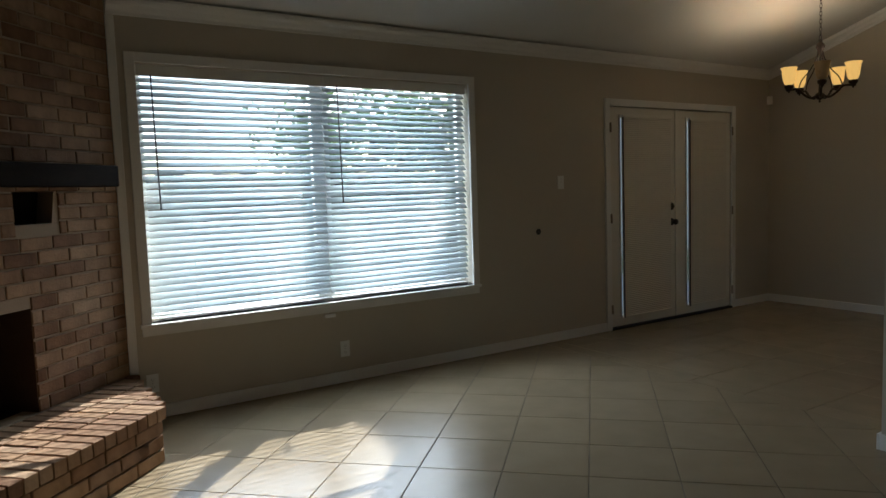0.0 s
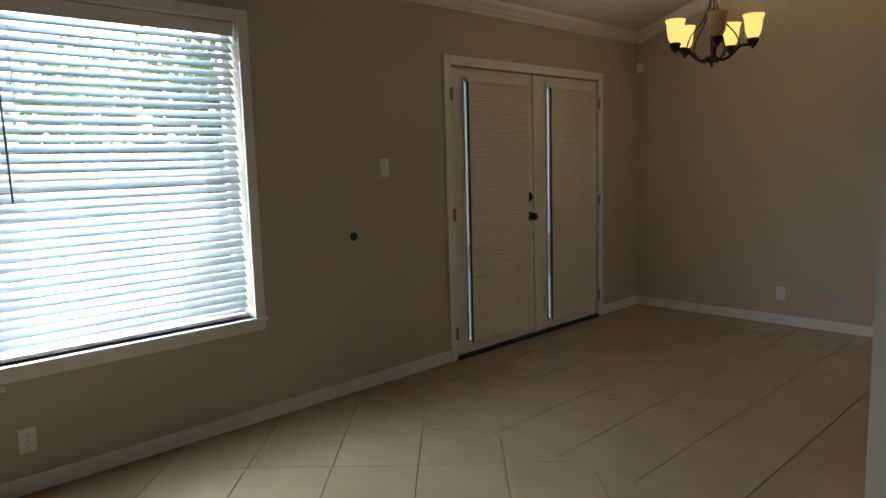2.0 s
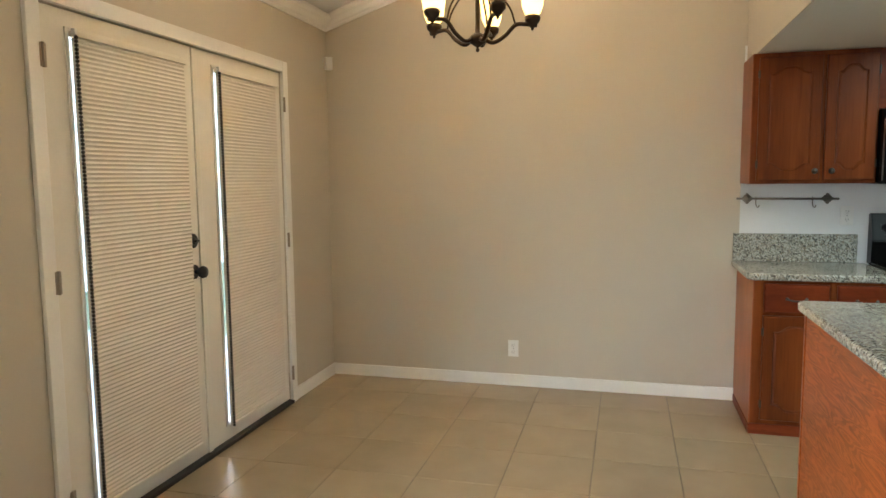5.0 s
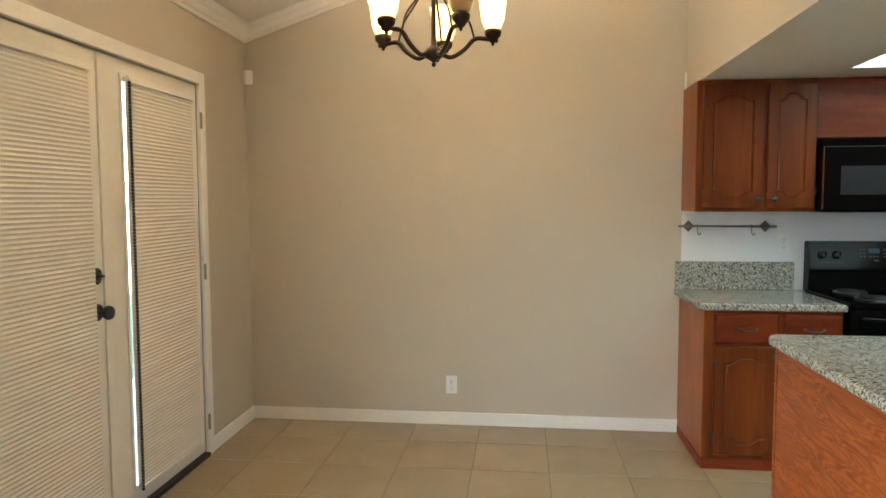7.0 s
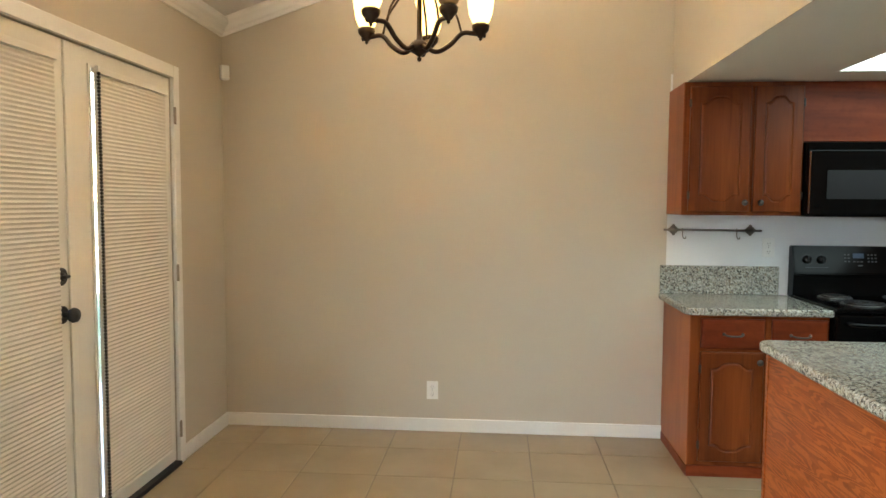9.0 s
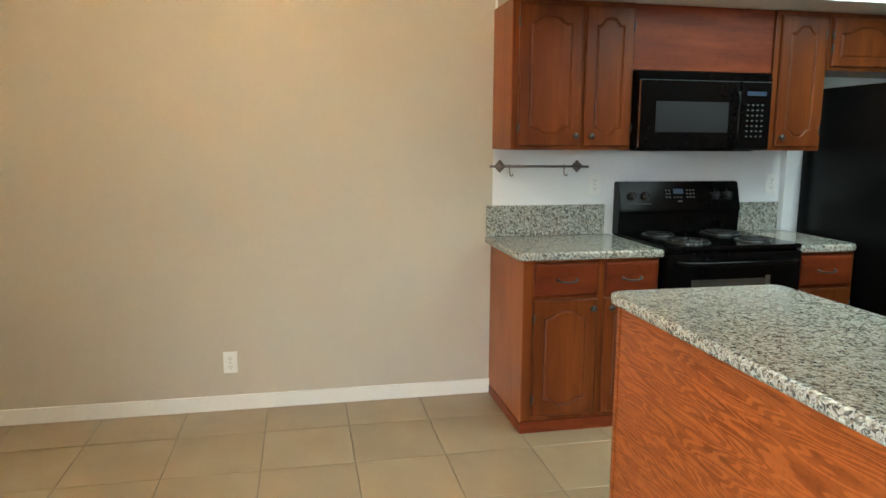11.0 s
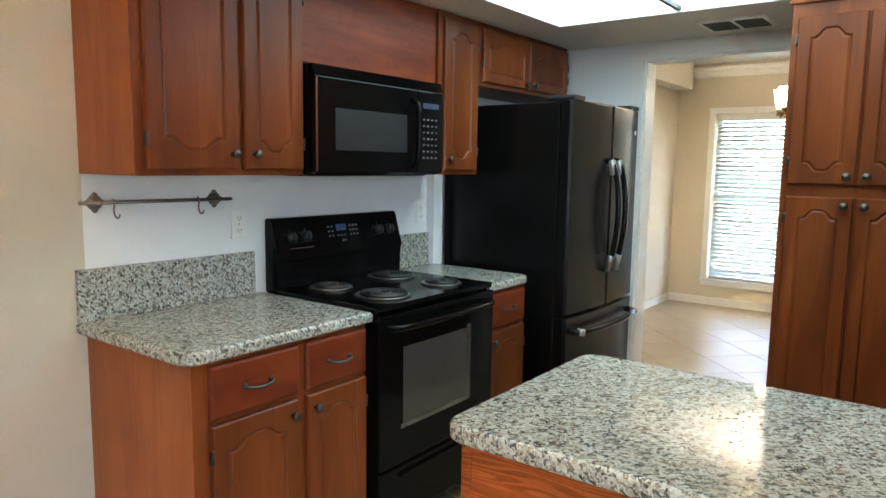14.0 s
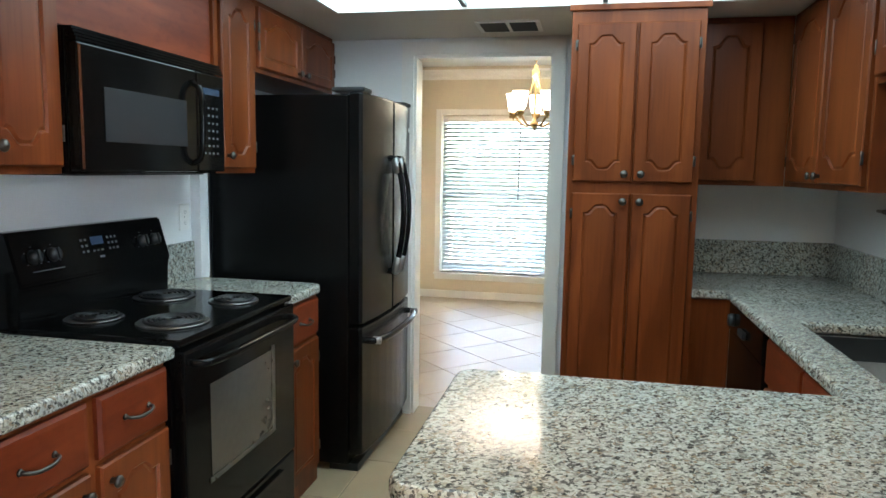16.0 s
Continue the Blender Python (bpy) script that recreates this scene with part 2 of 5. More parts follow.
M["brass"] = mottled("antique_brass", (0.20, 0.13, 0.05), (0.30, 0.20, 0.08), 0.35, 20, 120, 0.1, 0.8)
M["hinge"] = mottled("dull_nickel", (0.26, 0.22, 0.17), (0.36, 0.31, 0.25), 0.4, 20, 120, 0.1, 0.8)
M["dark"] = mottled("dark_rubber", (0.012, 0.011, 0.010), (0.02, 0.018, 0.016), 0.7, 5, 80, 0.1)
M["plate"] = mottled("white_plastic", (0.76, 0.76, 0.73), (0.82, 0.82, 0.79), 0.35, 6, 80, 0.02, grain=0.025)
M["slot"] = mottled("socket_slot", (0.05, 0.05, 0.05), (0.08, 0.08, 0.08), 0.5, 6, 80, 0.0)
M["mark"] = mottled("pale_grey_print", (0.06, 0.062, 0.067), (0.085, 0.088, 0.092), 0.5, 6, 80, 0.0)
M["clock"] = glow("blue_clock_digits", (0.15, 0.45, 1.0), 0.0015, (0.02, 0.03, 0.05))
M["slat"] = fabric("white_blind_slat", (0.72, 0.78, 0.80), 0.20)
M["shade"] = fabric("grey_cellular_shade", (0.74, 0.70, 0.62), 0.03)
M["glass"] = glass("window_glass")
M["panel_light"] = glow("luminous_ceiling_panel", (0.80, 1.0, 0.97), 0.19)
M["lit_shade"] = glow("lit_amber_glass", (1.0, 0.57, 0.15), 0.30, (0.68, 0.43, 0.13))
M["unlit_shade"] = mottled("unlit_amber_glass", (0.46, 0.30, 0.13), (0.55, 0.37, 0.17), 0.3, 9, 60, 0.02)
M["white_shade"] = glow("lit_white_glass", (1.0, 0.85, 0.6), 0.55, (0.8, 0.75, 0.65))
M["grass"] = mottled("dry_grass", (0.05, 0.075, 0.02), (0.10, 0.11, 0.04), 0.95, 0.6, 30, 0.6)
M["concrete"] = mottled("patio_concrete", (0.34, 0.33, 0.30), (0.42, 0.41, 0.38), 0.9, 0.8, 40, 0.4)
M["fence"] = wood("weathered_fence_wood", (0.14, 0.11, 0.085), (0.20, 0.165, 0.13), (0.27, 0.23, 0.185), (9, 9, 1.1), 0.85)
M["siding"] = mottled("pale_siding", (0.42, 0.42, 0.40), (0.50, 0.50, 0.47), 0.7, 0.8, 30, 0.2)
M["roof"] = mottled("grey_shingle", (0.08, 0.08, 0.08), (0.13, 0.125, 0.12), 0.9, 2, 25, 0.6)
M["bark"] = mottled("bark", (0.06, 0.045, 0.03), (0.11, 0.085, 0.06), 0.95, 4, 25, 0.8)
M["leaf"] = fabric("leaf", (0.13, 0.20, 0.06), 0.5)


# ---- mesh helpers ----
def box(bm, x0, x1, y0, y1, z0, z1, bevel=0.0, seg=2):
    vs = [bm.verts.new((x, y, z)) for z in (z0, z1) for x, y in ((x0, y0), (x1, y0), (x1, y1), (x0, y1))]
    fs = [bm.faces.new([vs[i] for i in q]) for q in ((3, 2, 1, 0), (4, 5, 6, 7), (0, 1, 5, 4), (1, 2, 6, 5), (2, 3, 7, 6), (3, 0, 4, 7))]
    if bevel:
        es = list({e for f in fs for e in f.edges})
        bmesh.ops.bevel(bm, geom=es, offset=bevel, segments=seg, profile=0.6, affect="EDGES")
    return bm


def boxes(*specs, bevel=0.0):
    bm = bmesh.new()
    for s in specs:
        box(bm, *s, bevel=bevel)
    return bm


def lathe(bm, profile, seg=20, at=(0, 0, 0), m=None):
    """A turned shape about z: profile of (radius, height)."""
    rings = []
    for r, z in profile:
        ring = []
        for k in range(seg):
            a = 2 * math.pi * k / seg
            p = Vector((r * math.cos(a), r * math.sin(a), z))
            p = (m @ p) if m else p + Vector(at)
            ring.append(bm.verts.new(p))
        rings.append(ring)
    for a, b in zip(rings, rings[1:]):
        for k in range(seg):
            f = bm.faces.new((a[k], a[(k + 1) % seg], b[(k + 1) % seg], b[k]))
            f.smooth = True
    if profile[0][0] > 1e-4:
        bm.faces.new(rings[0][::-1])
    if profile[-1][0] > 1e-4:
        bm.faces.new(rings[-1])
    return bm


def tube(bm, pts, r, seg=8):
    """A round rod along points; r is one radius or one for each point."""
    pts = [Vector(p) for p in pts]
    rs = r if isinstance(r, (list, tuple)) else [r] * len(pts)
    rings = []
    side = None
    for i, p in enumerate(pts):
        d = (pts[min(i + 1, len(pts) - 1)] - pts[max(i - 1, 0)]).normalized()
        if side is None:
            side = d.orthogonal().normalized()
        side = (side - d * side.dot(d)).normalized()
        up = d.cross(side)
        rings.append([bm.verts.new(p + rs[i] * (math.cos(2 * math.pi * k / seg) * side + math.sin(2 * math.pi * k / seg) * up)) for k in range(seg)])
    for a, b in zip(rings, rings[1:]):
        for k in range(seg):
            f = bm.faces.new((a[k], a[(k + 1) % seg], b[(k + 1) % seg], b[k]))
            f.smooth = True
    bm.faces.new(rings[0][::-1])
    bm.faces.new(rings[-1])
    return bm


def curve_pts(pts, n=8):
    """A smooth line through points (Catmull-Rom)."""
    P = [Vector(p) for p in pts]
    P = [2 * P[0] - P[1]] + P + [2 * P[-1] - P[-2]]
    out = []
    for i in range(1, len(P) - 2):
        for k in range(n):
            t = k / n
            a, b, c, d = P[i - 1 : i + 3]
            out.append(0.5 * (2 * b + (c - a) * t + (2 * a - 5 * b + 4 * c - d) * t * t + (3 * b - a - 3 * c + d) * t**3))
    return out + [P[-2]]


def mesh_of(bm, name, material):
    bmesh.ops.recalc_face_normals(bm, faces=bm.faces)
    me = bpy.data.meshes.new(name)
    bm.to_mesh(me)
    bm.free()
    me.materials.append(material)
    return me


def part(name, bm, material, parent, label="", m=None):
    ob = new(name, mesh_of(bm, name, material) if isinstance(bm, bmesh.types.BMesh) else bm)
    ob.parent = parent
    if m is not None:
        ob.matrix_basis = m
    return tagged(ob, label)


def thing(name, m, label, category, group="", kind=""):
    ob = new(name)
    ob.empty_display_size = 0.1
    ob.matrix_basis = m
    return tagged(ob, label, category, group, kind)


def solid(name, bm, material, label, category, kind="", group=""):
    ob = new(name, mesh_of(bm, name, material))
    return tagged(ob, label, category, group, kind)


def structure(name, bm, material, label, category):
    return solid(name, bm, material, label, category, "structure")


# ---- plan ----
XE, YN = 8.97, 6.10           # inner faces of the end wall and of the window wall
YK, XS = 0.58, 6.00           # back wall of the kitchen, wall behind the sink
YS = 3.32                     # front of the dropped kitchen ceiling
HK = 2.12                     # kitchen ceiling
XW, YB = -0.6, -2.6           # unseen ends of the living room
SLOPE, H0 = 0.33, 2.57        # vaulted ceiling: height at the window wall, rise per metre
RIDGE = 1.6
WIN = (2.41, 4.86, 0.60, 2.205)
DOOR = (6.445, 8.275, 2.10)
T = 0.16


def vault(y):
    return H0 + SLOPE * (YN - max(y, RIDGE)) - (SLOPE * 0.9 * (RIDGE - y) if y < RIDGE else 0)


def prism(bm, outline, axis, a, b):
    """An outline of two coordinates drawn out along axis (0 x, 1 y, 2 z) from a to b."""
    def at(p, h):
        q = list(p)
        q.insert(axis, h)
        return bm.verts.new(q)
    lo, hi = [at(p, a) for p in outline], [at(p, b) for p in outline]
    n = len(outline)
    bm.faces.new(lo[::-1])
    bm.faces.new(hi)
    for k in range(n):
        bm.faces.new((lo[k], lo[(k + 1) % n], hi[(k + 1) % n], hi[k]))
    return bm


# window wall with its two openings
structure("wall_north", boxes(
    (XW - T, WIN[0], YN, YN + T, 0, 2.75), (WIN[1], DOOR[0], YN, YN + T, 0, 2.75), (DOOR[1], XE + T, YN, YN + T, 0, 2.75),
    (WIN[0], WIN[1], YN, YN + T, 0, WIN[2]), (WIN[0], WIN[1], YN, YN + T, WIN[3], 2.75), (DOOR[0], DOOR[1], YN, YN + T, DOOR[2], 2.75)),
    M["wall"], "tan painted wall with window and double doors", "wall")
bm = bmesh.new()
prism(bm, [(YN + T, 0), (YN + T, vault(YN) + 0.2), (3.333, vault(3.333) + 0.2), (3.333, 0)], 0, XE, XE + T)
prism(bm, [(3.3329, HK + 0.1), (3.3329, vault(3.333) + 0.2), (RIDGE, vault(RIDGE) + 0.2), (YB - T, vault(YB) + 0.2), (YB - T, HK + 0.1)], 0, XE + 0.001, XE + T)
structure("wall_east", bm, M["wall"], "tan painted end wall of the dining area", "wall")
structure("wall_east_kitchen", boxes((XE, XE + T, YK - 0.12, 3.333, 0, HK + 0.1)), M["wall_white"], "white painted kitchen wall behind the cooker", "wall")
bm = bmesh.new()
prism(bm, [(YN + T, 0), (YN + T, vault(YN) + 0.2), (RIDGE, vault(RIDGE) + 0.2), (YB - T, vault(YB) + 0.2), (YB - T, 0)], 0, XW - T, XW)
structure("wall_west", bm, M["wall"], "tan painted living room wall", "wall")
structure("wall_south", boxes((XW, 5.30, YB - T, YB, 0, 3.2)), M["wall"], "tan painted living room wall", "wall")
bm = bmesh.new()
prism(bm, [(3.194, 0), (3.194, vault(3.194) + 0.1), (RIDGE, vault(RIDGE) + 0.1), (YB - T, vault(YB) + 0.1), (YB - T, 0)], 0, 5.30, XS)
structure("wall_sink", bm, M["wall"], "tan painted wall between living room and kitchen", "wall")
structure("wall_sink_lining", boxes((XS, XS + 0.008, YK, YS, 0, HK)), M["wall_white"], "white painted kitchen wall behind the sink", "wall")
structure("wall_kitchen_back", boxes((XS, 7.425, YK - 0.12, YK, 0, HK + 0.4), (8.185, XE, YK - 0.12, YK, 0, HK + 0.4), (7.425, 8.185, YK - 0.12, YK, 2.03, HK + 0.4)),
          M["wall_white"], "white painted kitchen wall with a doorway", "wall")
# vaulted ceiling, soffit and kitchen ceiling
bm = bmesh.new()
prism(bm, [(YN + T, vault(YN) - SLOPE * T), (RIDGE, vault(RIDGE)), (YB - T, vault(YB - T)), (YB - T, vault(YB - T) + 0.15), (RIDGE, vault(RIDGE) + 0.15), (YN + T, vault(YN) - SLOPE * T + 0.15)], 0, XW - T, XE + T)
structure("ceiling", bm, M["ceiling"], "white vaulted textured ceiling", "ceiling")
bm = bmesh.new()
prism(bm, [(YS, HK), (YS, vault(YS) + 0.1), (YS - 0.12, vault(YS) + 0.1), (YS - 0.12, HK + 0.104), (YS - 0.006, HK + 0.104), (YS - 0.006, HK)], 0, XS, XE)
structure("soffit_wall", bm, M["wall"], "tan wall above the dropped kitchen ceiling", "wall")
LP = (6.575, 8.395, 1.225, 2.66)
structure("ceiling_kitchen", boxes((XS, LP[0], YK, YS - 0.0065, HK, HK + 0.1), (LP[1], XE, YK, YS - 0.0065, HK, HK + 0.1), (LP[0], LP[1], YK, LP[2], HK, HK + 0.1), (LP[0], LP[1], LP[3], YS - 0.0065, HK, HK + 0.1)),
          M["ceiling"], "white textured dropped kitchen ceiling", "ceiling")
light = thing("ceiling_light", pose(0, 0, HK), "bright white luminous ceiling panels in thin dark frame", "ceiling light")
w3 = (LP[1] - LP[0]) / 3
for k in range(3):
    part("diffuser", boxes((LP[0] + k * w3 + 0.004, LP[0] + (k + 1) * w3 - 0.004, LP[2], LP[3], 0.030, 0.042)), M["panel_light"], light)
for x in (LP[0] + w3, LP[0] + 2 * w3):
    part("divider", boxes((x - 0.01, x + 0.01, LP[2], LP[3], 0.008, 0.028)), M["pewter"], light)
part("frame", boxes((LP[0], LP[0] + 0.015, LP[2], LP[3], 0, 0.028), (LP[1] - 0.015, LP[1], LP[2], LP[3], 0, 0.028), (LP[0] + 0.015, LP[1] - 0.015, LP[2], LP[2] + 0.015, 0, 0.028), (LP[0] + 0.015, LP[1] - 0.015, LP[3] - 0.015, LP[3], 0, 0.028)), M["trim"], light)
part("housing", boxes((LP[0], LP[1], LP[2], LP[3], 0.11, 0.12)), M["trim"], light)


def crown(name, p0, p1, inward, drop0=0.0):
    """A moulded strip from p0 to p1 (its lower wall edge); inward: unit vector away from the wall."""
    prof = [(0, 0), (0.012, 0), (0.016, 0.018), (0.03, 0.028), (0.045, 0.052), (0.062, 0.066), (0.07, 0.082), (0.07, 0.10), (0, 0.10)]
    bm = bmesh.new()
    p0, p1, n = Vector(p0), Vector(p1), Vector(inward)
    ends = [[bm.verts.new(p + n * a + Vector((0, 0, b))) for a, b in prof] for p in (p0, p1)]
    for k in range(len(prof)):
        j = (k + 1) % len(prof)
        bm.faces.new((ends[0][k], ends[0][j], ends[1][j], ends[1][k]))
    bm.faces.new(ends[0])
    bm.faces.new(ends[1][::-1])
    return structure(name, bm, M["trim"], "white moulded crown trim below the ceiling", "crown moulding")


crown("crown_trim_north", (2.27, YN, 2.475), (XE - 0.005, YN, 2.475), (0, -1, 0))
crown("crown_trim_east", (XE, YN - 0.005, 2.475), (XE, YS, 2.475 + SLOPE * (YN - YS)), (-1, 0, 0))


def baseboard(name, x0, x1, y0, y1, bevel_dir=None):
    bm = boxes((x0, x1, y0, y1, 0.0, 0.082), bevel=0.004)
    return structure(name, bm, M["trim"], "white painted baseboard", "baseboard")


baseboard("baseboard_north_west", 2.30, 6.385, YN - 0.016, YN - 0.001)
baseboard("baseboard_north_east", 8.345, XE - 0.017, YN - 0.016, YN - 0.001)
baseboard("baseboard_east", XE - 0.016, XE - 0.001, 3.333, YN - 0.001)
baseboard("baseboard_sink_wall", 5.284, 5.299, -2.5, 3.193)
baseboard("baseboard_sink_end", 5.284, XS - 0.002, 3.195, 3.210)

# corner strip beside the brickwork
structure("trim_brick_edge", boxes((2.262, 2.312, YN - 0.022, YN - 0.001, 0.30, 2.47), bevel=0.004), M["trim"], "white wooden strip where brick meets wall", "trim")


# ---- living room window ----
def window(name, x0, x1, z0, z1, y, n, halves, label):
    """A wooden-cased window in a wall along x; n = +1: the outdoors lie towards +y."""
    win = tagged(new(name), label, "window", "", "structure")
    win.matrix_basis = pose(0, y, 0) if n > 0 else pose(0, y, 0, 0, 0, 0)
    d = lambda a, b: (a, b) if n > 0 else (-b, -a)  # noqa: E731
    c = 0.06
    for nm, s in (("casing", (x0 - c, x0, *d(-0.022, -0.001), z0, z1 + c)), ("casing", (x1, x1 + c, *d(-0.022, -0.001), z0, z1 + c)),
                  ("casing", (x0, x1, *d(-0.022, -0.001), z1, z1 + c)), ("window_sill", (x0 - c - 0.01, x1 + c + 0.01, *d(-0.035, 0.10), z0 - 0.022, z0)),
                  ("apron", (x0 - c, x1 + c, *d(-0.016, -0.001), z0 - 0.075, z0 - 0.0225))):
        part(nm, boxes(s, bevel=0.004), M["trim"], win)
    xs = [x0 + (x1 - x0) * k / halves for k in range(halves + 1)]
    fr = boxes(*[(x - 0.065, x + 0.065, *d(0.105, 0.145), z0, z1) for x in xs[1:-1]], (x0, x0 + 0.04, *d(0.105, 0.145), z0, z1), (x1 - 0.04, x1, *d(0.105, 0.145), z0, z1),
               (x0 + 0.04, x1 - 0.04, *d(0.107, 0.143), z0, z0 + 0.04), (x0 + 0.04, x1 - 0.04, *d(0.107, 0.143), z1 - 0.04, z1))
    part("window_frame", fr, M["trim"], win)
    zm = z0 + 0.5 * (z1 - z0)
    for a, b in zip(xs, xs[1:]):
        part("meeting_rail", boxes((a + 0.041, b - 0.041, *d(0.110, 0.140), zm - 0.02, zm + 0.02)), M["trim"], win)
        for p, q in ((z0 + 0.041, zm - 0.021), (zm + 0.021, z1 - 0.041)):
            g = part("pane", boxes((a + 0.041, b - 0.041, *d(0.120, 0.126), p, q)), M["glass"], win)
            g.visible_shadow = False
    return win


window("window_1", *WIN, YN, 1, 2, "wide white-framed double window with white casing")


def blind(x0, x1, z0, z1, y, tilt, label, wand_x, cords, side=1):
    """A venetian blind of separate tilted slats hung from a headrail."""
    bl = thing("venetian_blind", pose(0, y, 0), label, "window blind", "window blinds")
    part("valance", boxes((x0, x1, -0.03 * side - 0.006, -0.03 * side + 0.006, z1 - 0.075, z1 - 0.004), bevel=0.002), M["trim"], bl)
    part("headrail", boxes((x0 + 0.01, x1 - 0.01, -0.022, 0.022, z1 - 0.05, z1 - 0.005)), M["trim"], bl)
    bm = bmesh.new()
    nseg, w = 4, 0.05
    rows = []
    for k in range(nseg + 1):
        u = k / nseg - 0.5
        rows.append([bm.verts.new((x, u * w, 0.0015 * (1 - 4 * u * u) + h)) for x in (x0 + 0.001, x1 - 0.001) for h in (0.0, 0.0018)])
    for a, b in zip(rows, rows[1:]):
        for q in ((0, 2), (1, 3)):
            f = bm.faces.new((a[q[0]], a[q[1]], b[q[1]], b[q[0]]))
            f.smooth = True
        bm.faces.new((a[0], a[1], b[1], b[0]))
        bm.faces.new((a[2], a[3], b[3], b[2]))
    bm.faces.new((rows[0][0], rows[0][1], rows[0][3], rows[0][2]))
    bm.faces.new((rows[-1][0], rows[-1][1], rows[-1][3], rows[-1][2]))
    me = mesh_of(bm, "slat", M["slat"])
    z, rng = z1 - 0.095, random.Random(int(x0 * 100))
    while z > z0 + 0.045:
        part("slat", me, None, bl, m=pose(0, 0, z, side * (tilt + rng.uniform(-0.8, 0.8)), 0, rng.uniform(-0.1, 0.1)))
        z -= 0.0435
    part("bottom_rail", boxes((x0 + 0.006, x1 - 0.006, -0.024, 0.024, z0 + 0.006, z0 + 0.026), bevel=0.004), M["trim"], bl)
    for x in cords:
        part("ladder_cord", boxes((x - 0.001, x + 0.001, -0.0275, -0.0265, z0 + 0.02, z1 - 0.05), (x - 0.001, x + 0.001, 0.0265, 0.0275, z0 + 0.02, z1 - 0.05)), M["plate"], bl)
    if wand_x:
        part("tilt_wand", tube(bmesh.new(), [(wand_x, -0.045 * side, z1 - 0.07), (wand_x + 0.01, -0.05 * side, z1 - 0.9)], 0.0045, 6), M["mark"], bl, "grey plastic tilt wand")
    return bl


XM = 3.640
blind(WIN[0] + 0.008, XM - 0.002, WIN[2], WIN[3], YN + 0.055, 45, "white horizontal slat blind, tilted half open", WIN[0] + 0.09, (2.7, 3.1, 3.45))
blind(XM + 0.002, WIN[1] - 0.008, WIN[2], WIN[3], YN + 0.055, 45, "white horizontal slat blind, tilted half open", XM + 0.10, (3.8, 4.2, 4.65))

# ---- double doors ----
door_set = tagged(new("door_1"), "cream painted pair of closed glazed patio doors", "door", "", "structure")
door_set.matrix_basis = pose(0, YN, 0)
for s in ((DOOR[0] - 0.062, DOOR[0], -0.022, -0.001, 0, DOOR[2] + 0.065), (DOOR[1], DOOR[1] + 0.062, -0.022, -0.001, 0, DOOR[2] + 0.065), (DOOR[0], DOOR[1], -0.022, -0.001, DOOR[2], DOOR[2] + 0.065)):
    part("casing", boxes(s, bevel=0.005), M["trim"], door_set)
part("threshold", boxes((DOOR[0], DOOR[1], -0.03, 0.12, 0.0, 0.022), bevel=0.006), M["dark"], door_set, "dark metal threshold")
part("door_stop", boxes((DOOR[0], DOOR[1], 0.055, 0.075, DOOR[2] - 0.02, DOOR[2])), M["trim"], door_set)
XD = 7.385
for a, b, ga, hinge, group in ((DOOR[0] + 0.004, XD - 0.002, 0.148, DOOR[0], "l"), (XD + 0.002, DOOR[1] - 0.007, 0.170, DOOR[1], "r")):
    g0, g1, zb, zt = a + ga, b - 0.10, 0.125, 2.01
    leaf = part("door_leaf", boxes((a, g0, 0.004, 0.048, 0.026, 2.093), (g1, b, 0.004, 0.048, 0.026, 2.093), (g0, g1, 0.004, 0.048, 0.026, zb), (g0, g1, 0.004, 0.048, zt, 2.093)), M["door"], door_set)
    part("glazing_bead", boxes((g0 - 0.02, g0, -0.004, 0.004, zb - 0.02, zt + 0.02), (g1, g1 + 0.02, -0.004, 0.004, zb - 0.02, zt + 0.02), (g0, g1, -0.004, 0.004, zb - 0.02, zb), (g0, g1, -0.004, 0.004, zt, zt + 0.02), bevel=0.003), M["door"], leaf)
    gl = part("pane", boxes((g0, g1, 0.022, 0.028, zb, zt)), M["glass"], leaf)
    gl.visible_shadow = False
    for z in (1.90, 1.06, 0.20):
        hx = hinge
        h = bmesh.new()
        tube(h, [(hx, -0.026, z - 0.045), (hx, -0.026, z + 0.045)], 0.006, 8)
        box(h, hx - 0.014, hx + 0.014, -0.0255, -0.0235, z - 0.043, z + 0.043)
        part("hinge", h, M["hinge"], leaf, "dull metal hinge")
astr = part("astragal", boxes((XD - 0.018, XD + 0.018, -0.008, 0.0035, 0.026, 2.09), bevel=0.003), M["door"], door_set)
for z, r in ((0.985, 0.028), (1.14, 0.026)):
    k = bmesh.new()
    rot = pose(7.315, -0.0, z, 90, 0, 0)
    lathe(k, [(0.0, 0.0), (0.036, 0.0), (0.036, 0.007), (0.028, 0.012)], 20, m=rot)
    if z < 1:
        lathe(k, [(0.011, 0.009), (0.010, 0.03), (0.025, 0.038), (0.031, 0.05), (0.027, 0.065), (0.0, 0.071)], 20, m=rot)
    else:
        lathe(k, [(0.018, 0.009), (0.016, 0.016), (0.0, 0.018)], 20, m=rot)
        box(k, 7.300, 7.330, -0.034, -0.014, z - 0.006, z + 0.006, 0.003)
    part("door_knob" if z < 1 else "deadbolt", k, M["dark"], door_set, "black round door knob" if z < 1 else "black thumb-turn deadbolt")


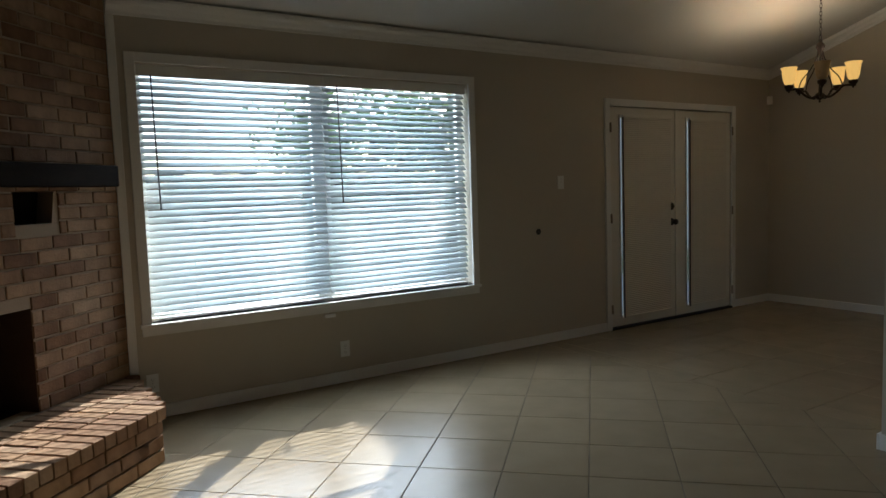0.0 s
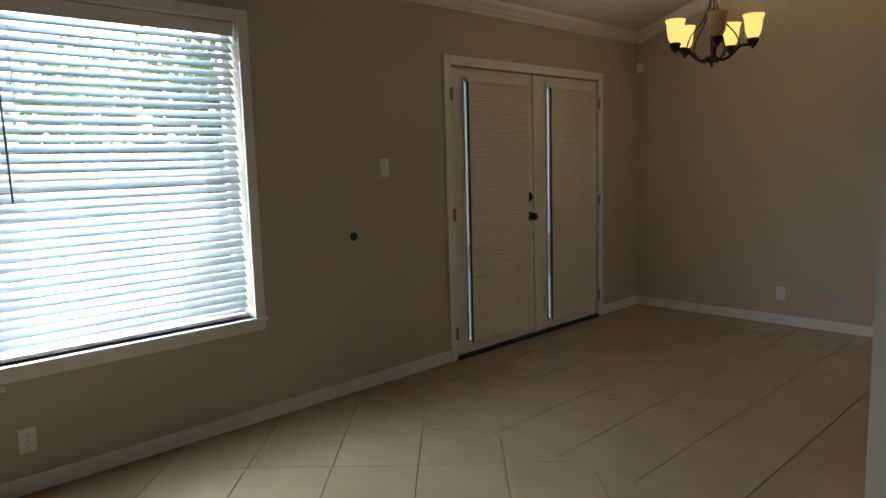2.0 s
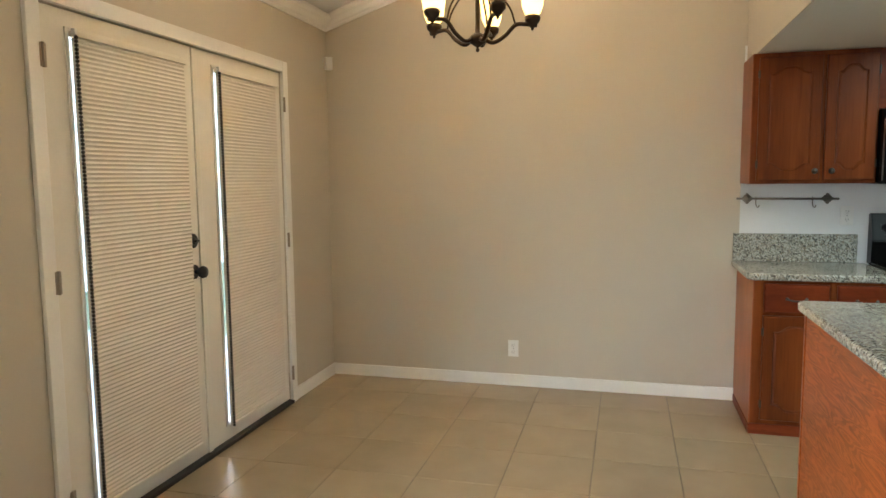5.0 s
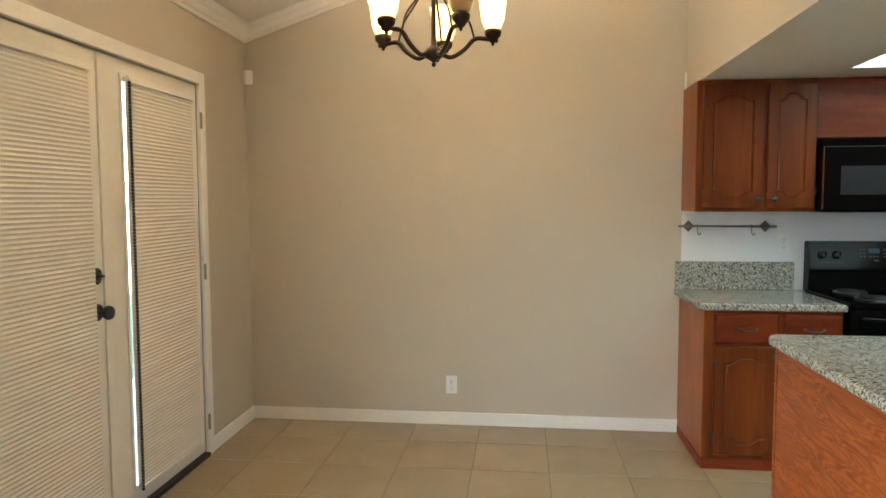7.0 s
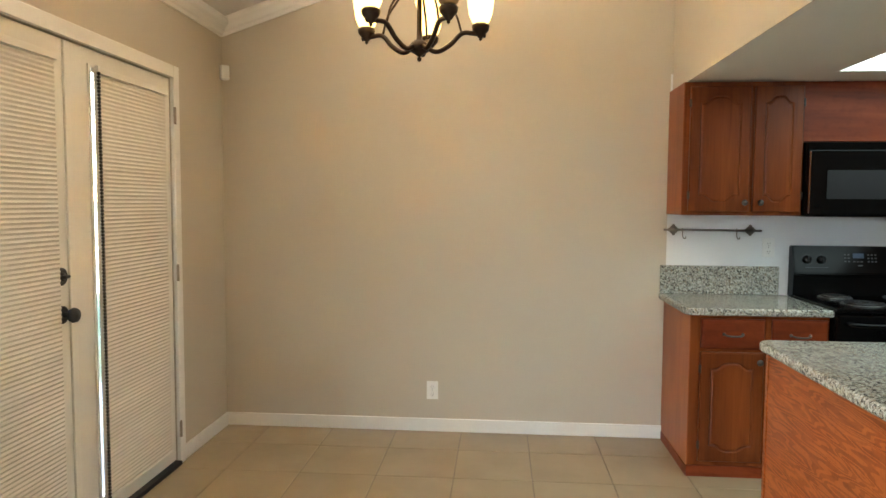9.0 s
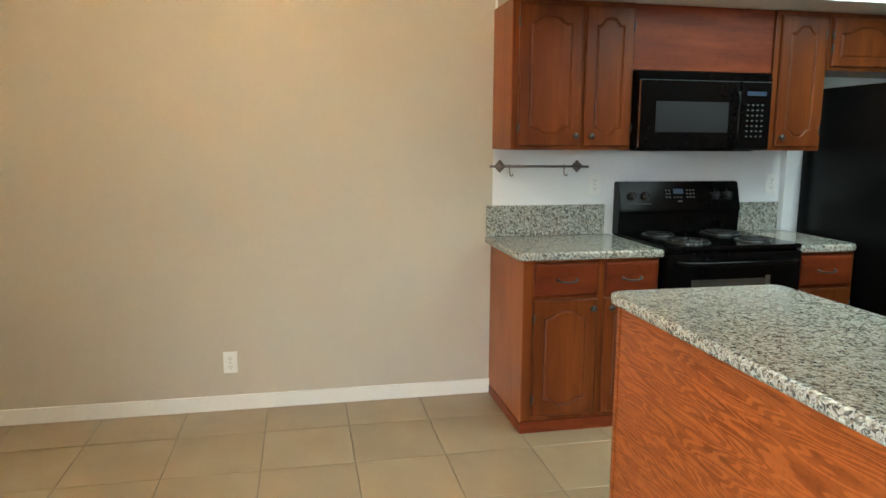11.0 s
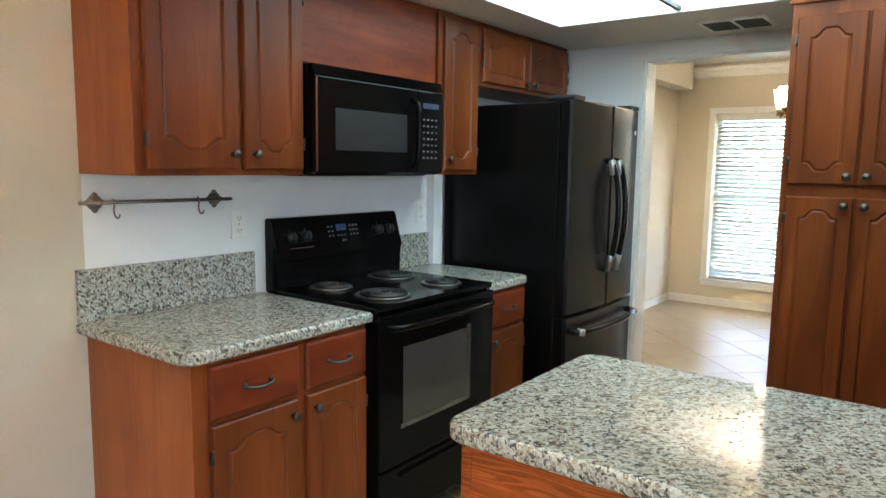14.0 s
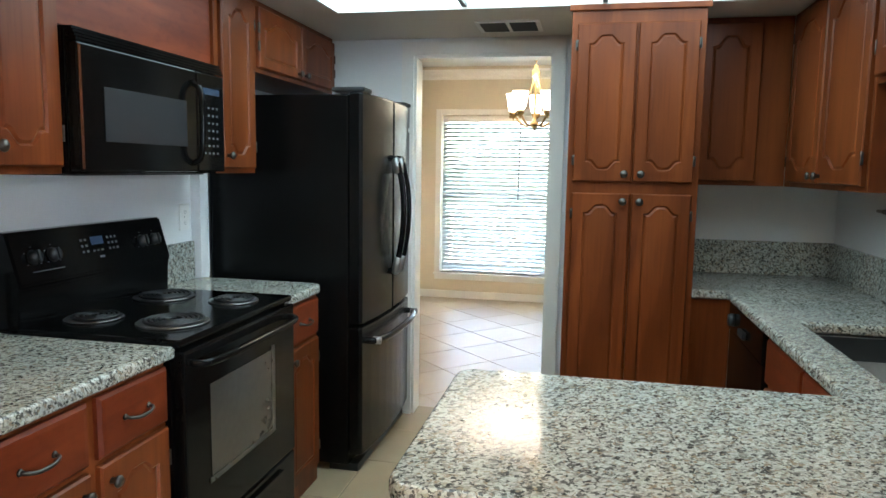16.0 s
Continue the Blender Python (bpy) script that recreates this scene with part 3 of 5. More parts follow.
def cell_shade(x0, x1, z0, z1, y, label):
    sh = thing("cellular_shade", pose(0, y, 0), label, "window shade", "cellular shades")
    bm, pitch = bmesh.new(), 0.0180
    n = int((z1 - z0) / pitch)
    pitch = (z1 - z0) / n
    front = []
    for k in range(2 * n + 1):
        z, yy = z1 - k * pitch / 2, (-0.004 if k % 2 else 0.0)
        front.append([bm.verts.new((x, yy, z)) for x in (x0, x1)] + [bm.verts.new((x, 0.012 - yy, z)) for x in (x0, x1)])
    for a, b in zip(front, front[1:]):
        bm.faces.new((a[0], a[1], b[1], b[0]))
        bm.faces.new((a[3], a[2], b[2], b[3]))
        bm.faces.new((a[2], a[0], b[0], b[2]))
        bm.faces.new((a[1], a[3], b[3], b[1]))
    part("pleats", bm, M["shade"], sh)
    part("headrail", boxes((x0 - 0.012, x1 + 0.004, -0.016, 0.016, z1, z1 + 0.024), bevel=0.003), M["door"], sh)
    part("bottom_rail", boxes((x0, x1, -0.014, 0.014, z0 - 0.016, z0), bevel=0.003), M["door"], sh)
    # Black beads down the edge stand in for the dark zigzag of pleat ends.
    bm, z, k = bmesh.new(), z1 - 0.002, 0
    while z > z0 - 0.02:
        lathe(bm, [(0.0, -0.0085), (0.0075, -0.004), (0.0075, 0.004), (0.0, 0.0085)], 6, at=(x0 - 0.009, -0.016, z))
        z -= 0.0150
    part("pleat_end_beads", bm, M["dark"], sh, "row of black beads standing in for dark pleat ends")
    part("chain_clip", boxes((x0 - 0.022, x0 - 0.006, -0.022, -0.004, z1 + 0.006, z1 + 0.03), bevel=0.003), M["plate"], sh)
    return sh


cell_shade(6.600, 7.275, 0.122, 1.99, YN - 0.024, "grey pleated cellular shade lowered over door glass")
cell_shade(7.562, 8.165, 0.122, 1.99, YN - 0.024, "grey pleated cellular shade lowered over door glass")

# ---- doorway to the next room ----
structure("door_2", boxes((7.36, 7.425, YK + 0.001, YK + 0.02, 0, 2.10), (8.185, 8.25, YK + 0.001, YK + 0.02, 0, 2.10), (7.425, 8.185, YK + 0.001, YK + 0.02, 2.03, 2.10),
                          (7.425, 7.44, YK - 0.13, YK + 0.001, 0, 2.03), (8.17, 8.185, YK - 0.13, YK + 0.001, 0, 2.03), (7.44, 8.17, YK - 0.13, YK + 0.001, 2.015, 2.03)), M["trim"], "open cased doorway in white trim", "doorway")

# ---- next room ----
XL2, YF2 = 9.20, -3.03
FW = (7.30, 8.80, 0.28, 1.99)
structure("wall_far", boxes((5.2, FW[0], YF2 - T, YF2, 0, 2.7), (FW[1], XL2 + T, YF2 - T, YF2, 0, 2.7), (FW[0], FW[1], YF2 - T, YF2, 0, FW[2]), (FW[0], FW[1], YF2 - T, YF2, FW[3], 2.7)), M["wall_far"], "beige wall of the next room with a window", "wall")
structure("wall_far_east", boxes((XL2, XL2 + T, YF2, YK - 0.12, 0, 2.7)), M["wall_far"], "beige side wall of the next room", "wall")
structure("wall_far_west", boxes((XS + 0.001, XS + 0.12, YF2, YK - 0.12, 0, 2.7)), M["wall_far"], "beige side wall of the next room", "wall")
structure("wall_far_back", boxes((XS + 0.12, 7.425, YK - 0.135, YK - 0.121, 0, 2.7), (8.185, XL2, YK - 0.135, YK - 0.121, 0, 2.7), (7.425, 8.185, YK - 0.135, YK - 0.121, 2.03, 2.7)), M["wall_far"], "beige wall around the doorway", "wall")
structure("ceiling_far", boxes((XS, XL2 + T, YF2 - T, YK - 0.12, 2.50, 2.6)), M["wall_white"], "white ceiling of the next room", "ceiling")
for nm, p, q, n in (("crown_trim_far", (XS + 0.12, YF2, 2.36), (XL2, YF2, 2.36), (0, 1, 0)), ("crown_trim_far_side", (XL2, YF2, 2.36), (XL2, YK - 0.14, 2.36), (-1, 0, 0))):
    crown(nm, p, q, n)
baseboard("baseboard_far", XS + 0.13, XL2 - 0.017, YF2 + 0.001, YF2 + 0.016)
baseboard("baseboard_far_side", XL2 - 0.016, XL2 - 0.001, YF2 + 0.017, YK - 0.14)
window("window_2", *FW, YF2, -1, 1, "tall white-framed sash window in the next room")
blind(FW[0] + 0.008, FW[1] - 0.008, FW[2], FW[3], YF2 - 0.055, 40, "white horizontal slat blind, slats open", 7.95, (7.55, 8.05, 8.5), -1)


# ---- kitchen cabinets ----
# A cabinet is drawn with its back on local y = 0, its front towards -y, its width along x.
EAST = lambda y_left: pose(XE - 0.002, y_left, 0, 0, 0, -90)  # noqa: E731
SINKSIDE = lambda y_left: pose(XS + 0.009, y_left, 0, 0, 0, 90)  # noqa: E731
BACK = lambda x_left: pose(x_left, YK + 0.002, 0, 0, 0, 180)  # noqa: E731


def knob_mesh(bm, x, y, z):
    rot = pose(x, y, z, 90, 0, 0)
    lathe(bm, [(0.008, 0), (0.007, 0.010), (0.014, 0.016), (0.0165, 0.022), (0.013, 0.027), (0.0, 0.029)], 14, m=rot)
    return bm


def panel_loop(w, h, stile, top, bottom, arch_top, arch_bottom, shrink=0.0):
    """The inner outline of a door's frame and the matching points of its outer edge."""
    def bump_at(u):
        v = min(1.0, max(0.0, (0.82 - abs(u)) / 0.58))
        return v * v * (3 - 2 * v)
    x0, x1, z0, z1, n = stile + shrink, w - stile - shrink, bottom + shrink, h - top - shrink, 20
    inner, outer = [], []
    for k in range(n + 1):
        u = 2 * k / n - 1
        inner.append((x0 + (x1 - x0) * k / n, z0 + (arch_bottom * (1 - bump_at(u)) if arch_bottom else 0)))
        outer.append((w * k / n, 0.0))
    for k in range(1, 3):
        za, zb = inner[n][1], z1 - arch_top
        inner.append((x1, za + (zb - za) * k / 3))
        outer.append((w, h * k / 3))
    for k in range(n + 1):
        u = 1 - 2 * k / n
        inner.append((x1 + (x0 - x1) * k / n, z1 - (arch_top * (1 - bump_at(u)) if arch_top else 0)))
        outer.append((w * (1 - k / n), h))
    for k in range(1, 3):
        za, zb = z1 - arch_top, inner[0][1]
        inner.append((x0, za + (zb - za) * k / 3))
        outer.append((0.0, h * (1 - k / 3)))
    return inner, outer


def skin(bm, loops):
    """Joins loops of (points, depth) one after another and closes the last."""
    rows = [[bm.verts.new((x, y, z)) for x, z in pts] for pts, y in loops]
    for a, b in zip(rows, rows[1:]):
        for k in range(len(a)):
            j = (k + 1) % len(a)
            bm.faces.new((a[k], a[j], b[j], b[k]))
    return rows


def cabinet_door(parent, x0, x1, z0, z1, front, arch_top=0.05, arch_bottom=0.0, knob=None, material="cherry", hinges=None, stile=0.052):
    w, h = x1 - x0, z1 - z0
    inner, outer = panel_loop(w, h, stile, stile, stile, arch_top, arch_bottom)
    inset = [(min(max(x, 0.005), w - 0.005), min(max(z, 0.005), h - 0.005)) for x, z in outer]
    lip, _ = panel_loop(w, h, stile, stile, stile, arch_top, arch_bottom, 0.006)
    bm = bmesh.new()
    rows = skin(bm, [(outer, 0.0), (outer, -0.014), (inset, -0.020), (inner, -0.020), (lip, -0.0135)])
    bm.faces.new(rows[0])
    bm.faces.new(rows[-1])
    d = part("door", bm, M[material], parent, m=pose(x0, front, z0))
    base, _ = panel_loop(w, h, stile, stile, stile, arch_top, arch_bottom, 0.0065)
    up, _ = panel_loop(w, h, stile, stile, stile, arch_top * 0.97, arch_bottom * 0.97, 0.0155)
    bm = bmesh.new()
    rows = skin(bm, [(base, -0.0137), (up, -0.0185)])
    bm.faces.new(rows[-1])
    part("raised_panel", bm, M[material], d)
    if knob:
        part("knob", knob_mesh(bmesh.new(), knob[0] - x0, -0.0205, knob[1] - z0), M["pewter"], d, "small dark metal knob")
    if hinges:
        hx = 0.0 if hinges == "l" else w
        for z in (0.09, h - 0.09):
            bm = bmesh.new()
            tube(bm, [(hx, -0.019, z - 0.022), (hx, -0.019, z - 0.008), (hx, -0.019, z + 0.008), (hx, -0.019, z + 0.022)], 0.0042, 6)
            box(bm, hx - 0.008, hx + 0.008, -0.0165, -0.0145, z - 0.02, z + 0.02)
            part("hinge", bm, M["pewter"], d)
    return d


def drawer(parent, x0, x1, z0, z1, front, pull=True):
    w, h = x1 - x0, z1 - z0
    o = [(0, 0), (w, 0), (w, h), (0, h)]
    i = lambda a: [(a, a), (w - a, a), (w - a, h - a), (a, h - a)]  # noqa: E731
    bm = bmesh.new()
    rows = skin(bm, [(o, 0.0), (o, -0.012), (i(0.008), -0.020), (i(0.02), -0.021)])
    bm.faces.new(rows[0])
    bm.faces.new(rows[-1])
    d = part("drawer", bm, M["cherry_flat"], parent, m=pose(x0, front, z0))
    if pull:
        bm = bmesh.new()
        c, z = w / 2, h / 2
        tube(bm, curve_pts([(c - 0.048, -0.021, z), (c - 0.044, -0.038, z - 0.002), (c - 0.02, -0.046, z - 0.007), (c + 0.02, -0.046, z - 0.007), (c + 0.044, -0.038, z - 0.002), (c + 0.048, -0.021, z)], 4), 0.0048, 8)
        for s in (-0.048, 0.048):
            lathe(bm, [(0.009, 0), (0.007, 0.005), (0.0, 0.006)], 10, m=pose(c + s, -0.0205, z, 90, 0, 0))
        part("pull", bm, M["pewter"], d, "curved dark metal pull")
    return d


def carcass(name, m, w, depth, z0, z1, label, group, material="cherry"):
    c = thing(name, m, label, "cabinet", group)
    part("body", boxes((0, w, -depth, 0, z0, z1), bevel=0.002), M[material], c)
    return c


UP, LOW, UF, BF = 1.385, 0.0, 0.333, 0.585
UPPER, BASE = "upper kitchen cabinets", "base kitchen cabinets"
# over the worktop
u = carcass("upper_cabinet", EAST(3.335), 0.64, UF, UP, HK - 0.004, "cherry-stained two-door wall cabinet hung above the worktop", UPPER)
part("side_panel", boxes((-0.004, -0.0005, -UF + 0.002, -0.002, UP + 0.002, HK - 0.006)), M["veneer"], u, "orange-brown veneered side")
cabinet_door(u, 0.03, 0.355, UP + 0.02, HK - 0.03, -UF, 0.036, 0.036, (0.325, UP + 0.07), hinges="l")
cabinet_door(u, 0.375, 0.63, UP + 0.02, HK - 0.03, -UF, 0.036, 0.036, (0.41, UP + 0.07), hinges="r")
# over the microwave
p = thing("filler_panel", EAST(2.692), "flat red-stained wood panel above the microwave", "panel")
part("board", boxes((0, 0.795, -UF + 0.012, 0, 1.792, HK - 0.004), bevel=0.002), M["cherry_flat"], p)
u = carcass("upper_cabinet", EAST(1.893), 0.318, UF, UP, HK - 0.004, "narrow cherry-stained one-door wall cabinet beside the fridge", UPPER)
cabinet_door(u, 0.03, 0.295, UP + 0.02, HK - 0.03, -UF, 0.036, 0.036, (0.058, UP + 0.07), hinges="r")
u = carcass("upper_cabinet", EAST(1.572), 0.922, UF, 1.815, HK - 0.004, "low cherry-stained two-door cabinet above the fridge", UPPER)
cabinet_door(u, 0.02, 0.455, 1.835, HK - 0.03, -UF, 0.035, 0.0, (0.42, 1.86), hinges="l", stile=0.045)
cabinet_door(u, 0.470, 0.905, 1.835, HK - 0.03, -UF, 0.035, 0.0, (0.50, 1.86), hinges="r", stile=0.045)
# base units each side of the cooker
b = carcass("base_cabinet", EAST(3.335), 0.70, BF, 0.0, 0.863, "cherry-stained base cabinet with two drawers and two doors", BASE)
part("base_moulding", boxes((-0.006, 0.70, -BF - 0.008, -BF, 0, 0.06), (-0.008, -0.0005, -BF, -0.02, 0, 0.05)), M["cherry_flat"], b)
part("side_panel", boxes((-0.004, -0.0005, -BF + 0.002, -0.002, 0.052, 0.862)), M["veneer"], b, "orange-brown veneered side")
drawer(b, 0.05, 0.375, 0.69, 0.848, -BF)
drawer(b, 0.41, 0.69, 0.69, 0.848, -BF)
cabinet_door(b, 0.05, 0.375, 0.085, 0.672, -BF, 0.034, 0.034, (0.345, 0.625), hinges="l")
cabinet_door(b, 0.41, 0.69, 0.085, 0.672, -BF, 0.034, 0.034, (0.442, 0.625), hinges="r")
b = carcass("base_cabinet", EAST(1.862), 0.35, BF, 0.0, 0.863, "narrow cherry-stained base cabinet between cooker and fridge", BASE)
drawer(b, 0.02, 0.33, 0.69, 0.848, -BF)
cabinet_door(b, 0.02, 0.33, 0.085, 0.672, -BF, 0.034, 0.0, (0.05, 0.625), hinges="r")
# pantry
PD = 1.27 - YK - 0.002
b = carcass("pantry_cabinet", BACK(7.315), 0.545, PD, 0.0, HK - 0.004, "tall brown-stained four-door pantry cabinet beside the doorway", "")
part("cornice", boxes((-0.012, 0.56, -PD - 0.014, -PD, HK - 0.032, HK - 0.006), bevel=0.004), M["cherry"], b)
for x0, x1, kx, hg in ((0.025, 0.268, 0.238, "l"), (0.277, 0.520, 0.307, "r")):
    cabinet_door(b, x0, x1, 1.372, 2.035, -PD, 0.034, 0.034, (kx, 1.405), hinges=hg, stile=0.048)
    cabinet_door(b, x0, x1, 0.10, 1.322, -PD, 0.034, 0.0, (kx, 1.288), hinges=hg, stile=0.048)
# corner and sink-side wall cabinets
b = carcass("upper_cabinet", BACK(6.765), 0.415, 0.345, 1.36, HK - 0.004, "dark brown corner wall cabinet beside the pantry", UPPER)
cabinet_door(b, 0.02, 0.285, 1.38, HK - 0.03, -0.345, 0.05, 0.045, None)
u = carcass("upper_cabinet", SINKSIDE(0.93), 0.97, 0.34, 1.36, HK - 0.004, "cherry-stained two-door wall cabinet near the sink", UPPER)
cabinet_door(u, 0.075, 0.505, 1.38, HK - 0.03, -0.34, 0.055, 0.045, (0.475, 1.41), hinges="l")
cabinet_door(u, 0.52, 0.95, 1.38, HK - 0.03, -0.34, 0.055, 0.045, (0.55, 1.41), hinges="r")
u = carcass("upper_cabinet", SINKSIDE(1.905), 0.80, 0.34, 1.70, HK - 0.004, "low cherry-stained wall cabinet above the sink", UPPER)
cabinet_door(u, 0.02, 0.39, 1.72, HK - 0.03, -0.34, 0.04, 0.03, None, hinges="l", stile=0.05)
cabinet_door(u, 0.41, 0.78, 1.72, HK - 0.03, -0.34, 0.04, 0.03, None, hinges="r", stile=0.05)
part("shelf", boxes((0.004, 0.79, -0.20, -0.002, 1.36, 1.38), bevel=0.003), M["cherry"], u)
# sink-side base units, dishwasher and peninsula
b = carcass("base_cabinet", BACK(6.758), 0.17, 0.585, 0.0, 0.863, "plain brown filler cabinet beside the pantry", BASE)
d = thing("dishwasher", SINKSIDE(1.19), "black dishwasher under the sink-side worktop", "dishwasher")
part("body", boxes((0, 0.60, -0.56, 0, 0.02, 0.862)), M["black_matt"], d)
part("door", boxes((0.004, 0.596, -0.585, -0.5605, 0.11, 0.74), bevel=0.005), M["black"], d)
part("control_panel", boxes((0.004, 0.596, -0.59, -0.5605, 0.745, 0.86), bevel=0.006), M["black"], d)
part("dial", lathe(bmesh.new(), [(0.028, 0), (0.025, 0.02), (0.0, 0.022)], 16, m=pose(0.1, -0.591, 0.80, 90, 0, 0)), M["black_matt"], d)
part("latch", boxes((0.25, 0.35, -0.606, -0.5905, 0.77, 0.80), bevel=0.006), M["black_matt"], d)
part("kick_plate", boxes((0.01, 0.59, -0.52, -0.5, 0.0, 0.019)), M["black_matt"], d)
b = carcass("base_cabinet", SINKSIDE(1.795), 0.85, 0.565, 0.0, 0.66, "cherry-stained sink base cabinet with two doors", BASE)
part("top_rail", boxes((0, 0.85, -0.565, -0.545, 0.6605, 0.863)), M["cherry"], b)
for x0, x1 in ((0.02, 0.42), (0.43, 0.83)):
    drawer(b, x0, x1, 0.69, 0.848, -0.565, False)
    cabinet_door(b, x0, x1, 0.085, 0.672, -0.565, 0.034, 0.0, ((x1 - 0.03 if x0 < 0.1 else x0 + 0.03), 0.625))
pen = thing("peninsula_base", pose(0, 0, 0), "orange-stained oak peninsula cabinet under the worktop", "cabinet", BASE)
part("body", boxes((XS + 0.010, 7.478, 2.66, 3.268, 0.0, 0.863)), M["cherry"], pen)
part("back_panel", boxes((XS + 0.012, 7.470, 3.2685, 3.28, 0.0, 0.862)), M["oak"], pen, "orange oak veneer with strong grain")
part("end_panel", boxes((7.4785, 7.490, 2.665, 3.266, 0.0, 0.862)), M["oak"], pen)
part("corner_strip", boxes((7.471, 7.494, 3.267, 3.285, 0.0, 0.861), bevel=0.003), M["oak"], pen)


# ---- worktops ----
def worktop(name, xs, ys, keep, round_corners, label, z0=0.866, z1=0.905):
    """A stone slab made of the cells of a grid, with softened edges and rounded free corners."""
    bm = bmesh.new()
    grid = {(i, j): bm.verts.new((x, y, z1)) for i, x in enumerate(xs) for j, y in enumerate(ys)}
    for i, j in keep:
        bm.faces.new((grid[i, j], grid[i + 1, j], grid[i + 1, j + 1], grid[i, j + 1]))
    for v in [v for v in bm.verts if not v.link_faces]:
        bm.verts.remove(v)
    top = list(bm.faces)
    low = bmesh.ops.extrude_face_region(bm, geom=top)["geom"]
    bmesh.ops.translate(bm, verts=[v for v in low if isinstance(v, bmesh.types.BMVert)], vec=(0, 0, z0 - z1))
    up = [e for e in bm.edges if abs(e.verts[0].co.z - e.verts[1].co.z) > 0.01 and any((e.verts[0].co.xy - Vector(c)).length < 0.01 for c in round_corners)]
    bmesh.ops.bevel(bm, geom=up, offset=0.055, segments=6, profile=0.5, affect="EDGES")
    bmesh.ops.recalc_face_normals(bm, faces=bm.faces)
    rim = [e for e in bm.edges if len(e.link_faces) == 2 and e.calc_face_angle(0) > 1.0 and abs(e.verts[0].co.z - e.verts[1].co.z) < 0.001]
    bmesh.ops.bevel(bm, geom=rim, offset=0.011, segments=3, profile=0.5, affect="EDGES")
    return solid(name, bm, M["granite"], label, "worktop")


worktop("worktop", [8.352, XE - 0.003], [2.628, 3.372], [(0, 0)], [(8.352, 3.372)], "speckled grey granite worktop beside the cooker")
worktop("worktop", [8.352, XE - 0.003], [1.50, 1.862], [(0, 0)], [(8.352, 1.50)], "speckled grey granite worktop between cooker and fridge")
SX = (6.10, 6.475)
worktop("worktop", [XS + 0.010, SX[0], SX[1], 6.61, 6.758, 7.53], [YK + 0.004, 1.185, 1.775, 2.50, 2.62, 3.315],
        [(i, 0) for i in range(4)] + [(i, 1) for i in range(3)] + [(0, 2), (2, 2)] + [(i, 3) for i in range(3)] + [(i, 4) for i in range(5)],
        [(7.53, 3.315), (7.53, 2.62)], "speckled grey granite worktop round sink and peninsula")
for nm, s in (("backsplash", (XE - 0.024, XE - 0.003, 2.675, 3.368, 0.906, 1.076)), ("backsplash", (XE - 0.024, XE - 0.003, 1.555, 1.858, 0.906, 1.076)),
              ("backsplash", (XS + 0.032, 6.755, YK + 0.004, YK + 0.024, 0.906, 1.076)), ("backsplash", (XS + 0.010, XS + 0.031, YK + 0.004, 3.30, 0.906, 1.076))):
    solid(nm, boxes(s, bevel=0.003), M["granite"], "granite upstand against the kitchen wall", "backsplash", group="granite upstands")
solid("wall_strip", boxes((XE - 0.05, XE - 0.002, 1.475, 1.545, 0.906, 1.383), bevel=0.003), M["wall_white"], "white painted strip beside the fridge", "trim", "structure")
sink = thing("sink", pose(0, 0, 0), "stainless steel double-bowl undermount sink", "sink")
for y0, y1 in ((1.785, 2.125), (2.145, 2.49)):
    bm = boxes((SX[0] + 0.004, SX[1] - 0.004, y0, y1, 0.70, 0.8655))
    bm.faces.ensure_lookup_table()
    top = max(bm.faces, key=lambda f: f.calc_center_median().z)
    bm.faces.remove(top)
    bmesh.ops.bevel(bm, geom=[e for e in bm.edges if not e.is_boundary], offset=0.025, segments=3, profile=0.5, affect="EDGES")
    part("bowl", bm, M["steel"], sink)
part("bridge", boxes((SX[0] + 0.004, SX[1] - 0.004, 2.1255, 2.1445, 0.80, 0.858), bevel=0.006), M["steel"], sink)

# ---- cooker ----
ck = thing("cooker", EAST(2.622), "black freestanding electric cooker with coil rings", "cooker")
W, FR = 0.755, 0.635
part("body", boxes((0.002, W - 0.002, -0.60, -0.01, 0.03, 0.895)), M["black"], ck)
part("cooktop", boxes((0, W, -FR + 0.005, -0.06, 0.8955, 0.918), bevel=0.007), M["black"], ck)
bm = bmesh.new()
prism(bm, [(-0.012, 0.90), (-0.095, 0.90), (-0.088, 1.03), (-0.108, 1.045), (-0.062, 1.205), (-0.012, 1.205)], 0, 0.0, W)
bmesh.ops.bevel(bm, geom=[e for e in bm.edges], offset=0.006, segments=2, affect="EDGES")
bg = part("backguard", bm, M["black"], ck, "black sloping control panel")
tilt = math.degrees(math.atan2(0.046, 0.16))
for x in (0.075, 0.155, 0.60, 0.675):
    bm = bmesh.new()
    lathe(bm, [(0.024, 0), (0.021, 0.008), (0.019, 0.022), (0.0, 0.024)], 18)
    box(bm, -0.004, 0.004, -0.019, 0.019, 0.02, 0.03, 0.002)
    part("control_knob", bm, M["black_matt"], bg, m=pose(x, -0.087, 1.125, 90 - tilt, 0, 0))
face = pose(0, -0.0865, 1.125, 90 - tilt, 0, 0)
part("clock_display", boxes((0.335, 0.395, 0.012, 0.040, 0.0005, 0.002)), M["clock"], bg, m=face)
bm = bmesh.new()
for x in (0.285, 0.305, 0.415, 0.435, 0.455):
    for y in (-0.012, 0.008, 0.028):
        box(bm, x, x + 0.011, y, y + 0.008, 0.0005, 0.0015)
for x in (0.335, 0.355, 0.375):
    box(bm, x, x + 0.012, -0.012, -0.006, 0.0005, 0.0015)
tagged(part("key_pad", bm, M["mark"], bg, m=face), kind="stuff")
bm = bmesh.new()
